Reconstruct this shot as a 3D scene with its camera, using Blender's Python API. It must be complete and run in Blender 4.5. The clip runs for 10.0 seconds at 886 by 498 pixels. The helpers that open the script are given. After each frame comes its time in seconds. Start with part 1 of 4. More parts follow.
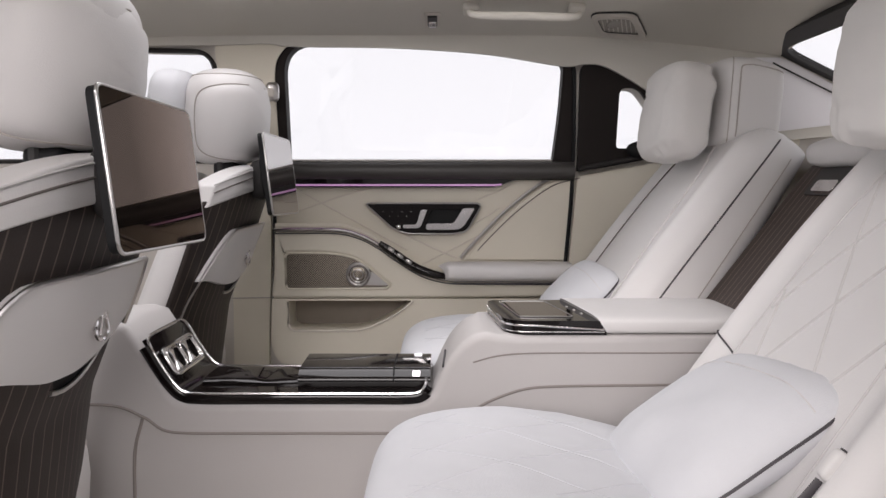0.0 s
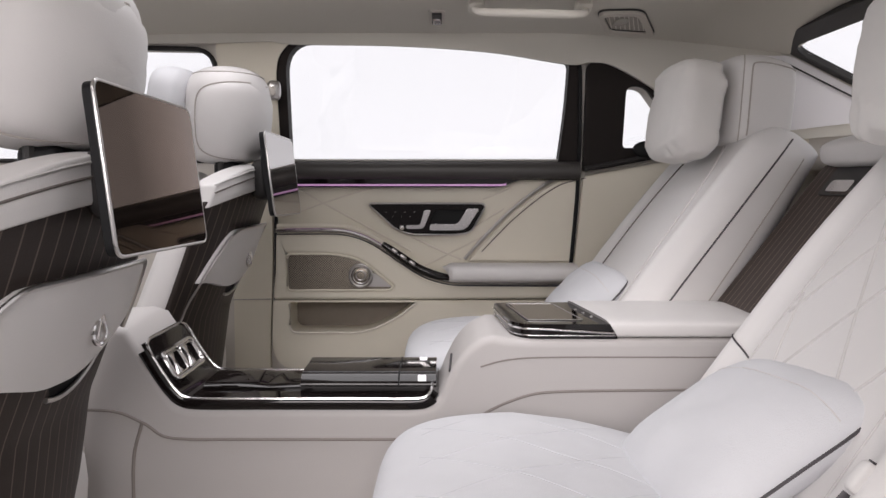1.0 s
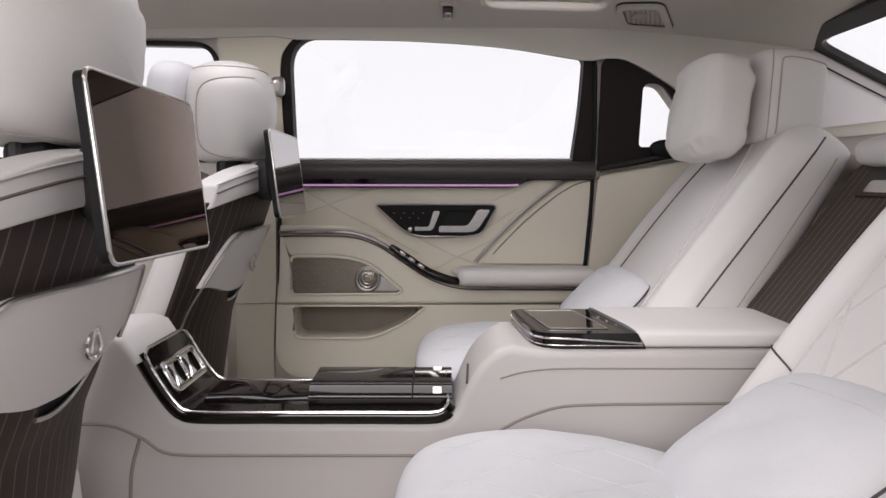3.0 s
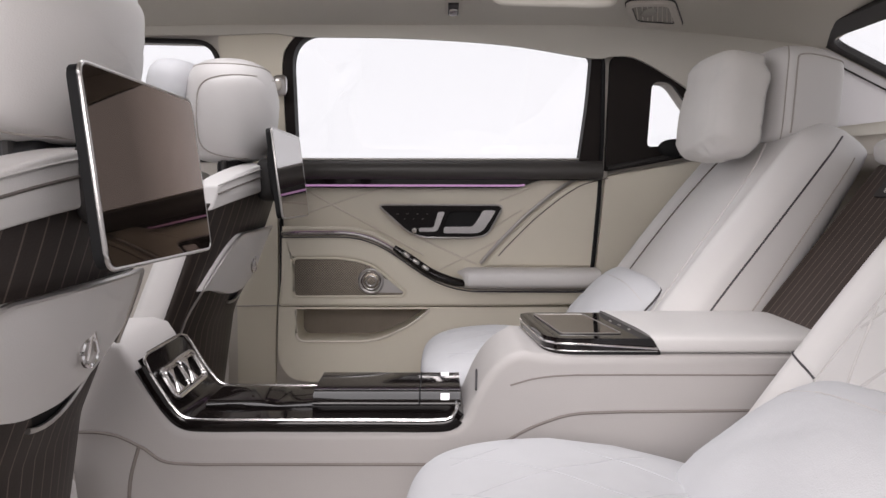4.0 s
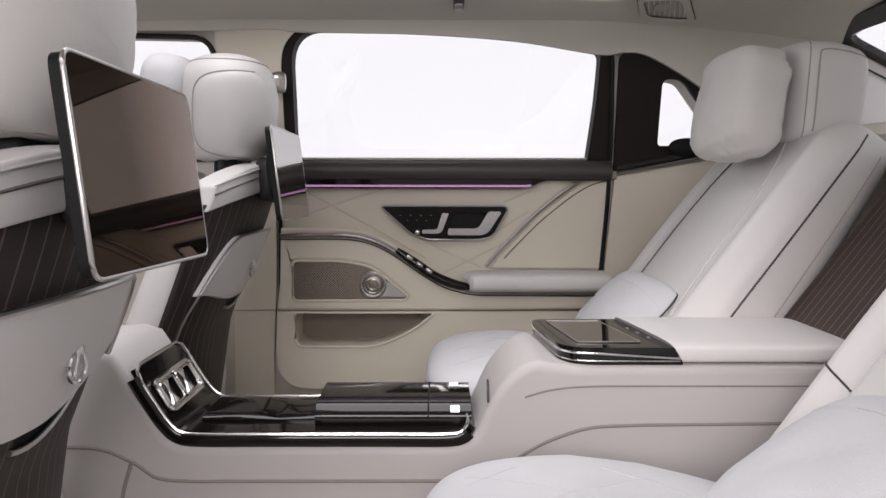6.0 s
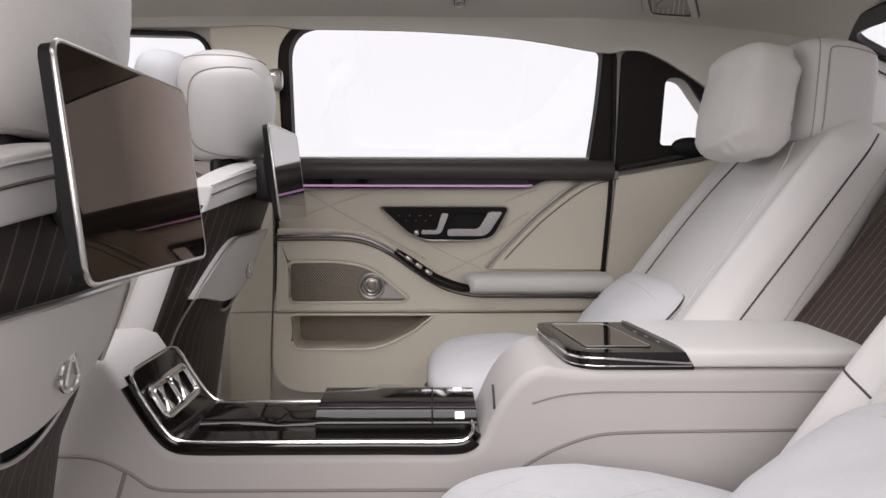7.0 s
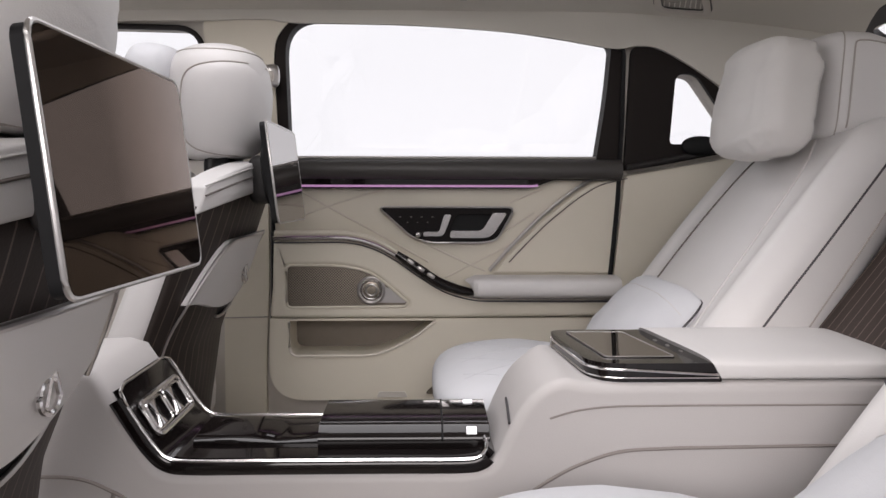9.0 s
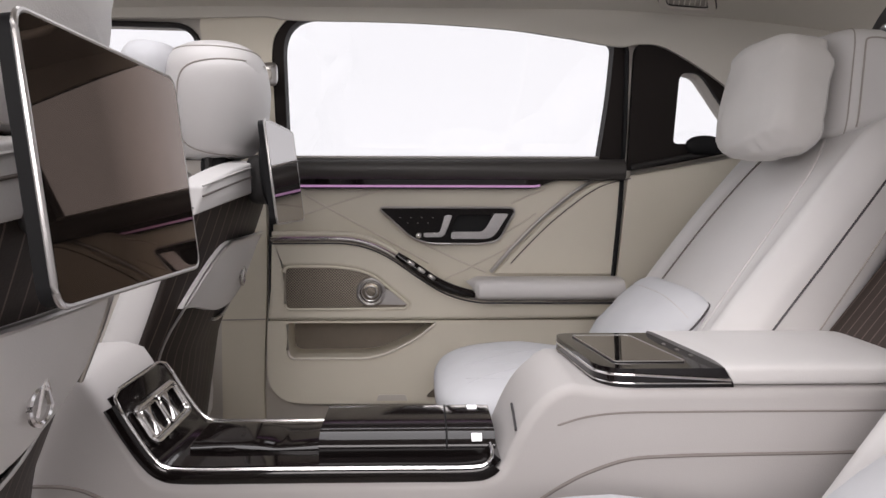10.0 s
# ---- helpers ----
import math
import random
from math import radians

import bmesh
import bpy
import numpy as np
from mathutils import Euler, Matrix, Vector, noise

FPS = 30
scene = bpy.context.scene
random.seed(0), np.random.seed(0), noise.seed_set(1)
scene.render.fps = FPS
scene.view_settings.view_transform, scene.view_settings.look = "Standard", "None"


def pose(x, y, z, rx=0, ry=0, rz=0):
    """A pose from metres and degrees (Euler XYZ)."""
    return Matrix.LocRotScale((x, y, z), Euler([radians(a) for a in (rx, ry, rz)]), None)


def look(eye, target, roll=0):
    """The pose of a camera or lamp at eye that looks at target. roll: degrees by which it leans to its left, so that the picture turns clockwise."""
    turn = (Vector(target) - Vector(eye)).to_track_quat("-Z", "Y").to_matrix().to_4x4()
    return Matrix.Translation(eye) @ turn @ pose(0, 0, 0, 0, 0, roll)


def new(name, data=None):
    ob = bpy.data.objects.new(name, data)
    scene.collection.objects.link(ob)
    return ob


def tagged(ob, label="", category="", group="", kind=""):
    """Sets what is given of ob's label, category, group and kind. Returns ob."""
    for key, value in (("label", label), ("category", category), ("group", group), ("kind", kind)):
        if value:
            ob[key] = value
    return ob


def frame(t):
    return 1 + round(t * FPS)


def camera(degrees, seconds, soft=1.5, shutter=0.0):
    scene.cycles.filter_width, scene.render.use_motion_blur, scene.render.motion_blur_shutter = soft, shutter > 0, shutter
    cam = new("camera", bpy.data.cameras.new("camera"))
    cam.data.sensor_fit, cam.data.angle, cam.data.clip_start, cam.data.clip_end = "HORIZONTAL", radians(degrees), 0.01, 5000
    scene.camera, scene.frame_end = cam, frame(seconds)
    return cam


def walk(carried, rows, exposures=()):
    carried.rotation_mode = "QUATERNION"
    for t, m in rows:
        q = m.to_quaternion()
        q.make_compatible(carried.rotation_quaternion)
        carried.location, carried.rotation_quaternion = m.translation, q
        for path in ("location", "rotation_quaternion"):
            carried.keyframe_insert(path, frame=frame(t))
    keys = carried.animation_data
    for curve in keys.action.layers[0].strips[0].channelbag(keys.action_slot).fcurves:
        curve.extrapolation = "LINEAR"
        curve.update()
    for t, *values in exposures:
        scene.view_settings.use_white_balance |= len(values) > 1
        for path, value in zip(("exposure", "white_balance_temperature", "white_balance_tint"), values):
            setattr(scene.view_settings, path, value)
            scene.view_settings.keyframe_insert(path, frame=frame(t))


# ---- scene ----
cam = camera(61.8, 10.0)
METRES, EYE, TILT, LEAN, TURN = 0.34, 0.70, -5.2, 0.0, 0.0
ROWS = [
    (0.0, 0.0, 0.0, 0.0, 0.0, 0.0, -0.0),
    (0.5, -0.0158, 0.0459, 0.0047, 0.01, -0.01, -0.0),
    (1.0, -0.0321, 0.0873, 0.0076, -0.01, 0.0, -0.03),
    (1.5, -0.0497, 0.1351, 0.0118, -0.03, 0.01, -0.03),
    (2.0, -0.0679, 0.1824, 0.0163, -0.04, 0.01, -0.04),
    (2.5, -0.0897, 0.2406, 0.021, -0.04, 0.01, -0.06),
    (4.0, -0.1471, 0.399, 0.0362, -0.03, 0.02, -0.08),
    (4.5, -0.1635, 0.4489, 0.0413, -0.05, 0.02, -0.07),
    (5.0, -0.1753, 0.4898, 0.0454, -0.08, 0.03, -0.08),
    (5.5, -0.1863, 0.53, 0.0497, -0.13, 0.03, -0.07),
    (7.0, -0.2511, 0.6645, 0.0611, -0.84, 0.02, -0.06),
    (7.5, -0.2655, 0.7114, 0.066, -0.98, 0.01, -0.05),
    (8.0, -0.2825, 0.7549, 0.0691, -1.15, 0.03, -0.02),
    (8.5, -0.301, 0.8052, 0.0738, -1.32, 0.03, -0.01),
    (9.0, -0.319, 0.854, 0.078, -1.41, 0.03, 0.0),
    (9.5, -0.3355, 0.899, 0.0815, -1.57, 0.04, 0.02),
    (10.0, -0.3471, 0.9324, 0.0849, -1.69, 0.04, 0.03),
]
walk(cam, [(t, pose(0, 0, EYE, TILT, LEAN, TURN) @ pose(METRES * x, METRES * y, METRES * z, 90 + pitch, roll, yaw)) for t, x, y, z, yaw, pitch, roll in ROWS])

# ---- world and light: a photo studio with a lit backdrop round the car ----
world = bpy.data.worlds.new("studio")
scene.world = world
world.use_nodes = True
bg = world.node_tree.nodes["Background"]
bg.inputs[0].default_value = (1.0, 0.945, 0.955, 1)
bg.inputs[1].default_value = 0.45


def softbox(name, eye, target, sx, sy, watts, colour):
    lamp = bpy.data.lights.new(name, "AREA")
    lamp.shape, lamp.size, lamp.size_y, lamp.energy, lamp.color = "RECTANGLE", sx, sy, watts, colour
    ob = new(name, lamp)
    ob.matrix_world = look(eye, target)
    return ob


softbox("studio_softbox", (-0.85, -1.9, 1.75), (0.0, 1.9, 0.6), 3.0, 1.4, 92, (1.0, 0.935, 0.935))
softbox("overhead_softbox", (-0.15, 1.25, 2.7), (-0.1, 1.29, 0.4), 2.4, 1.8, 50, (0.985, 0.955, 0.985))


# ---- materials ----
def material(name, colour, rough=0.5, metal=0.0, grain=0.0, grain_size=0.001, mottle=0.04, mottle_size=0.12, coat=0.0, sheen=0.0, spec=0.5, dents=1.0):
    m = bpy.data.materials.new(name)
    m.use_nodes = True
    nt = m.node_tree
    b = nt.nodes["Principled BSDF"]
    b.inputs["Roughness"].default_value = rough
    b.inputs["Metallic"].default_value = metal
    b.inputs["Coat Weight"].default_value = coat
    b.inputs["Coat Roughness"].default_value = 0.03
    b.inputs["Sheen Weight"].default_value = sheen
    b.inputs["Specular IOR Level"].default_value = spec
    co = nt.nodes.new("ShaderNodeTexCoord")
    n1 = nt.nodes.new("ShaderNodeTexNoise")
    n1.inputs["Scale"].default_value = 1 / mottle_size
    n1.inputs["Detail"].default_value = 4
    nt.links.new(co.outputs["Object"], n1.inputs["Vector"])
    ramp = nt.nodes.new("ShaderNodeMapRange")
    ramp.inputs["To Min"].default_value = 1 - mottle
    ramp.inputs["To Max"].default_value = 1 + mottle
    nt.links.new(n1.outputs["Fac"], ramp.inputs["Value"])
    mul = nt.nodes.new("ShaderNodeVectorMath")
    mul.operation = "SCALE"
    mul.inputs[0].default_value = colour
    nt.links.new(ramp.outputs[0], mul.inputs["Scale"])
    nt.links.new(mul.outputs[0], b.inputs["Base Color"])
    if grain:
        v = nt.nodes.new("ShaderNodeTexVoronoi")
        v.inputs["Scale"].default_value = 1 / grain_size
        n2 = nt.nodes.new("ShaderNodeTexNoise")
        n2.inputs["Scale"].default_value = 0.05 / grain_size
        n2.inputs["Detail"].default_value = 3
        add = nt.nodes.new("ShaderNodeMath")
        add.operation = "ADD"
        bump = nt.nodes.new("ShaderNodeBump")
        bump.inputs["Strength"].default_value = grain
        bump.inputs["Distance"].default_value = 0.0008
        nt.links.new(co.outputs["Object"], v.inputs["Vector"])
        nt.links.new(co.outputs["Object"], n2.inputs["Vector"])
        nt.links.new(v.outputs["Distance"], add.inputs[0])
        deep = nt.nodes.new("ShaderNodeMath")
        deep.operation = "MULTIPLY"
        deep.inputs[1].default_value = dents
        nt.links.new(n2.outputs["Fac"], deep.inputs[0])
        nt.links.new(deep.outputs[0], add.inputs[1])
        nt.links.new(add.outputs[0], bump.inputs["Height"])
        nt.links.new(bump.outputs[0], b.inputs["Normal"])
    return m


def striped(name, base, line, pitch, share, axis, rough):
    """Dark open-pore wood with thin inlaid light lines along one axis."""
    m = material(name, base, rough, 0, 0.15, 0.003, 0.25, 0.05, coat=0.04, spec=0.3)
    nt = m.node_tree
    b = nt.nodes["Principled BSDF"]
    old = b.inputs["Base Color"].links[0].from_socket
    co = nt.nodes.new("ShaderNodeTexCoord")
    sep = nt.nodes.new("ShaderNodeSeparateXYZ")
    mult = nt.nodes.new("ShaderNodeMath")
    mult.operation = "MULTIPLY"
    mult.inputs[1].default_value = 1 / pitch
    fr = nt.nodes.new("ShaderNodeMath")
    fr.operation = "FRACT"
    less = nt.nodes.new("ShaderNodeMath")
    less.operation = "LESS_THAN"
    less.inputs[1].default_value = share
    mix = nt.nodes.new("ShaderNodeMix")
    mix.data_type = "RGBA"
    nt.links.new(co.outputs["Object"], sep.inputs[0])
    nt.links.new(sep.outputs[axis], mult.inputs[0])
    nt.links.new(mult.outputs[0], fr.inputs[0])
    nt.links.new(fr.outputs[0], less.inputs[0])
    nt.links.new(less.outputs[0], mix.inputs[0])
    nt.links.new(old, mix.inputs[6])
    mix.inputs[7].default_value = (*line, 1)
    nt.links.new(mix.outputs[2], b.inputs["Base Color"])
    return m


def perforated(name, base, hole, pitch):
    m = material(name, base, 0.35, 0.8)
    nt = m.node_tree
    b = nt.nodes["Principled BSDF"]
    co = nt.nodes.new("ShaderNodeTexCoord")
    v = nt.nodes.new("ShaderNodeTexVoronoi")
    v.inputs["Scale"].default_value = 1 / pitch
    v.inputs["Randomness"].default_value = 0.0
    less = nt.nodes.new("ShaderNodeMath")
    less.operation = "LESS_THAN"
    less.inputs[1].default_value = 0.36
    mix = nt.nodes.new("ShaderNodeMix")
    mix.data_type = "RGBA"
    mix.inputs[6].default_value = (*base, 1)
    mix.inputs[7].default_value = (*hole, 1)
    sep = nt.nodes.new("ShaderNodeSeparateXYZ")
    flat = nt.nodes.new("ShaderNodeCombineXYZ")
    nt.links.new(co.outputs["Object"], sep.inputs[0])
    for k, op in enumerate(("ADD", "SUBTRACT")):
        diag = nt.nodes.new("ShaderNodeMath")
        diag.operation = op
        nt.links.new(sep.outputs[0], diag.inputs[0])
        nt.links.new(sep.outputs[2], diag.inputs[1])
        nt.links.new(diag.outputs[0], flat.inputs[k])
    nt.links.new(flat.outputs[0], v.inputs["Vector"])
    nt.links.new(v.outputs["Distance"], less.inputs[0])
    nt.links.new(less.outputs[0], mix.inputs[0])
    nt.links.new(mix.outputs[2], b.inputs["Base Color"])
    return m


def glow(name, colour, strength, base=(0.5, 0.4, 0.5)):
    m = bpy.data.materials.new(name)
    m.use_nodes = True
    b = m.node_tree.nodes["Principled BSDF"]
    b.inputs["Base Color"].default_value = (*base, 1)
    b.inputs["Emission Color"].default_value = (*colour, 1)
    b.inputs["Emission Strength"].default_value = strength
    return m


def glass(name, colour):
    m = bpy.data.materials.new(name)
    m.use_nodes = True
    nt = m.node_tree
    clear = nt.nodes.new("ShaderNodeBsdfTransparent")
    clear.inputs[0].default_value = (*colour, 1)
    gloss = nt.nodes.new("ShaderNodeBsdfGlossy")
    gloss.inputs["Roughness"].default_value = 0.01
    mix = nt.nodes.new("ShaderNodeMixShader")
    mix.inputs[0].default_value = 0.05
    nt.links.new(clear.outputs[0], mix.inputs[1])
    nt.links.new(gloss.outputs[0], mix.inputs[2])
    nt.links.new(mix.outputs[0], nt.nodes["Material Output"].inputs[0])
    return m


def display_glass(name, tint, ior):
    """Black display glass with a coating that tints its reflections."""
    m = bpy.data.materials.new(name)
    m.use_nodes = True
    nt = m.node_tree
    dark = nt.nodes["Principled BSDF"]
    dark.inputs["Base Color"].default_value = (0.010, 0.008, 0.007, 1)
    dark.inputs["Roughness"].default_value = 0.6
    dark.inputs["Specular IOR Level"].default_value = 0
    gloss = nt.nodes.new("ShaderNodeBsdfGlossy")
    gloss.inputs["Roughness"].default_value = 0.02
    fres = nt.nodes.new("ShaderNodeFresnel")
    fres.inputs[0].default_value = ior
    steep = nt.nodes.new("ShaderNodeMapRange")
    for k, v in (("From Min", 0.12), ("From Max", 0.27), ("To Min", 0.080), ("To Max", 0.54)):
        steep.inputs[k].default_value = v
    clear = nt.nodes.new("ShaderNodeMapRange")
    for k, v in (("From Min", 0.14), ("From Max", 0.25), ("To Min", 0.0), ("To Max", 1.0)):
        clear.inputs[k].default_value = v
    hue = nt.nodes.new("ShaderNodeMix")
    hue.data_type = "RGBA"
    hue.inputs[6].default_value = (*tint, 1)
    hue.inputs[7].default_value = (1, 0.97, 0.96, 1)
    mix = nt.nodes.new("ShaderNodeMixShader")
    nt.links.new(fres.outputs[0], steep.inputs["Value"])
    nt.links.new(fres.outputs[0], clear.inputs["Value"])
    nt.links.new(clear.outputs[0], hue.inputs[0])
    nt.links.new(hue.outputs[2], gloss.inputs["Color"])
    nt.links.new(steep.outputs[0], mix.inputs[0])
    nt.links.new(dark.outputs[0], mix.inputs[1])
    nt.links.new(gloss.outputs[0], mix.inputs[2])
    nt.links.new(mix.outputs[0], nt.nodes["Material Output"].inputs[0])
    return m


WHITE = material("white_nappa_leather", (0.69, 0.672, 0.665), 0.46, 0, 0.16, 0.0016, 0.04, 0.12, dents=3.5)
SUEDE = material("white_soft_fabric", (0.645, 0.650, 0.675), 0.88, 0, 0.30, 0.0014, 0.05, 0.06, dents=3.0)
BEIGE = material("macchiato_beige_leather", (0.725, 0.678, 0.575), 0.5, 0, 0.14, 0.0016, 0.04, 0.15, dents=2.5)
GREIGE = material("greige_console_leather", (0.51, 0.487, 0.478), 0.5, 0, 0.12, 0.0016, 0.04, 0.12)
TRIM = material("beige_grained_plastic", (0.60, 0.565, 0.52), 0.55, 0, 0.1, 0.002, 0.03, 0.2)
HEADLINER = material("beige_headliner_cloth", (0.655, 0.63, 0.575), 0.95, 0, 0.25, 0.0012, 0.03, 0.2)
LIP = material("glossy_beige_edge", (0.74, 0.69, 0.61), 0.18, 0, 0.05, 0.002, 0.03, 0.1, coat=0.4)
CARPET = material("beige_carpet", (0.45, 0.41, 0.37), 0.98, 0, 0.9, 0.003, 0.12, 0.02)
THREAD = material("dark_taupe_stitching", (0.16, 0.14, 0.13), 0.8)
SEAM = material("beige_stitching", (0.42, 0.385, 0.355), 0.8)
QUILT = material("beige_quilting_thread", (0.68, 0.622, 0.545), 0.8)
SIDE_SEAM = material("taupe_console_seam", (0.27, 0.24, 0.225), 0.8)
FAINT_SEAM = material("faint_white_thread", (0.63, 0.612, 0.605), 0.8)
HEAD_CLOTH = material("warm_white_soft_fabric", (0.70, 0.68, 0.66), 0.85, 0, 0.30, 0.0014, 0.05, 0.06, dents=3.0)
# paler than the other trim: rear window light is put into this colour
LIT_PILLAR = material("smooth_window_lit_pillar_cover", (0.80, 0.785, 0.81), 0.28, 0, 0.02, 0.002, 0.03, 0.15)
CUSHION_SEAM = material("cushion_quilting_thread", (0.56, 0.565, 0.59), 0.9)
PALE_SEAM = material("pale_quilting_thread", (0.59, 0.575, 0.568), 0.8)
PIPING = material("dark_piping", (0.05, 0.045, 0.05), 0.5)
DARK = material("dark_brown_leather", (0.018, 0.0145, 0.0135), 0.6, 0, 0.12, 0.0016, 0.06, 0.1, spec=0.15)
LEDGE = material("charcoal_leather", (0.052, 0.048, 0.046), 0.42, 0, 0.12, 0.0016, 0.06, 0.1, spec=0.5)
BLACK = material("piano_black", (0.008, 0.006, 0.006), 0.07, 0, coat=0.35, mottle=0.1, spec=0.3)
SWITCH_GREY = material("printed_switch_grey", (0.20, 0.19, 0.18), 0.5)
# brown felt, its colour darkened to carry the shade inside the map pocket
SHADED_FELT = material("brown_felt_with_pocket_shade", (0.26, 0.225, 0.19), 0.95, 0, 0.4, 0.002, 0.10, 0.03)
RUBBER = material("black_rubber", (0.010, 0.010, 0.011), 0.55, spec=0.2)
PLASTIC = material("anthracite_plastic", (0.028, 0.026, 0.026), 0.45, 0, 0.1, 0.002, spec=0.35)
CHROME = material("brushed_chrome", (0.82, 0.80, 0.80), 0.16, 1.0, mottle=0.05)
ALU = material("satin_aluminium", (0.62, 0.60, 0.59), 0.32, 1.0, mottle=0.05)
SCREEN = display_glass("coated_display_glass", (1.0, 0.78, 0.66), 1.37)
PIN = striped("pinstripe_dark_wood", (0.030, 0.022, 0.019), (0.12, 0.092, 0.078), 0.023, 0.09, 1, 0.5)
SLATS = striped("pinstripe_centre_wood", (0.045, 0.032, 0.027), (0.15, 0.115, 0.10), 0.019, 0.12, 1, 0.5)
GRILLE = perforated("perforated_metal_grille", (0.40, 0.355, 0.30), (0.10, 0.084, 0.068), 0.0066)
VIOLET = glow("violet_light_guide", (0.60, 0.25, 0.60), 0.45)
LAMP_WHITE = glow("white_switch_light", (1, 1, 1), 1.6)
GLASS = glass("tinted_window_glass", (0.97, 0.97, 0.975))
LENS = material("frosted_lamp_lens", (0.40, 0.38, 0.35), 0.2, 0, 0.6, 0.004)
BACKDROP = glow("lit_studio_backdrop", (0.985, 0.965, 1.0), 1.08, (0.02, 0.02, 0.02))
STUDIO = material("studio_grey_floor", (0.22, 0.21, 0.21), 0.5, mottle=0.02, mottle_size=1.0)


# ---- building kit ----
def part(name, bm, mat, parent=None, label="", sharp=35, bevel=0.0, seg=3):
    bmesh.ops.recalc_face_normals(bm, faces=bm.faces)
    me = bpy.data.meshes.new(name)
    bm.to_mesh(me)
    bm.free()
    for p in me.polygons:
        p.use_smooth = True
    me.set_sharp_from_angle(angle=radians(sharp))
    me.materials.append(mat)
    ob = new(name, me)
    if bevel:
        mod = ob.modifiers.new("bevel", "BEVEL")
        mod.width, mod.segments, mod.limit_method, mod.angle_limit = bevel, seg, "ANGLE", radians(40)
        mod.harden_normals = False
    if parent is not None:
        ob.parent = parent
        ob.matrix_parent_inverse = parent.matrix_basis.inverted()
    if label:
        ob["label"] = label
    return ob


def thing(name, label, category, at=(0, 0, 0), group="", kind=""):
    ob = new(name)
    ob.empty_display_size = 0.05
    ob.matrix_basis = Matrix.Translation(at)
    return tagged(ob, label, category, group, kind)


def smooth_line(pts, n=8, closed=False):
    """Catmull-Rom curve through the points."""
    pts = [Vector(p) for p in pts]
    k = len(pts)
    out = []
    last = k if closed else k - 1
    for i in range(last):
        if closed:
            a, b, c, d = (pts[(i + j) % k] for j in (-1, 0, 1, 2))
        else:
            b, c = pts[i], pts[i + 1]
            a = pts[i - 1] if i else 2 * b - c
            d = pts[i + 2] if i + 2 < k else 2 * c - b
        for j in range(n):
            t = j / n
            out.append(0.5 * (2 * b + (c - a) * t + (2 * a - 5 * b + 4 * c - d) * t * t + (3 * b - a - 3 * c + d) * t ** 3))
    if not closed:
        out.append(pts[-1])
    return out


def rounded(pts, r, n=5):
    """A closed 2D outline with its corners rounded by r (one radius or one a corner)."""
    out = []
    k = len(pts)
    for i, p in enumerate(pts):
        p = Vector(p)
        a, c = Vector(pts[i - 1]), Vector(pts[(i + 1) % k])
        rr = r[i] if isinstance(r, (list, tuple)) else r
        da, dc = a - p, c - p
        l = min(rr, da.length * 0.45, dc.length * 0.45)
        if l < 1e-5:
            out.append(p)
            continue
        p0, p1 = p + da.normalized() * l, p + dc.normalized() * l
        for j in range(n + 1):
            t = j / n
            out.append((1 - t) ** 2 * p0 + 2 * t * (1 - t) * p + t * t * p1)
    return out


def plate(outer, holes, place, depth):
    """A flat plate with holes: outlines in (a, b), place(a, b, c) gives the point, c from 0 to depth."""
    bm = bmesh.new()
    edges = []
    for loop in [outer, *holes]:
        vs = [bm.verts.new(place(p[0], p[1], 0)) for p in loop]
        edges += [bm.edges.new((vs[i - 1], vs[i])) for i in range(len(vs))]
    bmesh.ops.triangle_fill(bm, use_beauty=True, use_dissolve=False, edges=edges)
    faces = list(bm.faces)
    rim = {}
    back = bmesh.ops.duplicate(bm, geom=faces)
    vmap = back["vert_map"]
    off = {}
    for loop in [outer, *holes]:
        for p in loop:
            off[tuple(round(x, 5) for x in place(p[0], p[1], 0))] = place(p[0], p[1], depth)
    border = [e for e in edges if e.is_valid]
    for e in border:
        a, b = e.verts
        bm.faces.new((a, b, vmap[b], vmap[a]))
    for f in faces:
        for v in f.verts:
            rim[v] = vmap[v]
    for v, w in rim.items():
        w.co = off[tuple(round(x, 5) for x in v.co)]
    return bm


def tube(pts, r, n=8, closed=False, flat=1.0, up=(0, 0, 1)):
    """A rod along a line; flat squeezes it along up."""
    bm = bmesh.new()
    pts = [Vector(p) for p in pts]
    k = len(pts)
    rings = []
    upv = Vector(up)
    for i, p in enumerate(pts):
        a = pts[i - 1] if (i or closed) else p
        c = pts[(i + 1) % k] if (i + 1 < k or closed) else p
        d = (c - a).normalized()
        s = d.cross(upv)
        s = s.normalized() if s.length > 1e-4 else Vector((1, 0, 0))
        w = s.cross(d).normalized()
        rr = r(i / (k - 1)) if callable(r) else r
        rings.append([bm.verts.new(p + rr * (math.cos(q) * s + math.sin(q) * flat * w)) for q in (2 * math.pi * j / n for j in range(n))])
    for i in range(k if closed else k - 1):
        a, b = rings[i], rings[(i + 1) % k]
        for j in range(n):
            bm.faces.new((a[j], a[(j + 1) % n], b[(j + 1) % n], b[j]))
    if not closed:
        bm.faces.new(rings[0])
        bm.faces.new(rings[-1])
    return bm


def skin(F, ns, nt):
    """A closed loft: F(s, q), s from 0 to 1 along it, q from 0 to 2 pi round it."""
    bm = bmesh.new()
    rings = [[bm.verts.new(F(i / ns, 2 * math.pi * j / nt)) for j in range(nt)] for i in range(ns + 1)]
    for a, b in zip(rings, rings[1:]):
        for j in range(nt):
            bm.faces.new((a[j], a[(j + 1) % nt], b[(j + 1) % nt], b[j]))
    bm.faces.new(rings[0])
    bm.faces.new(rings[-1])
    return bm


def se(c, e):
    return math.copysign(abs(c) ** e, c)


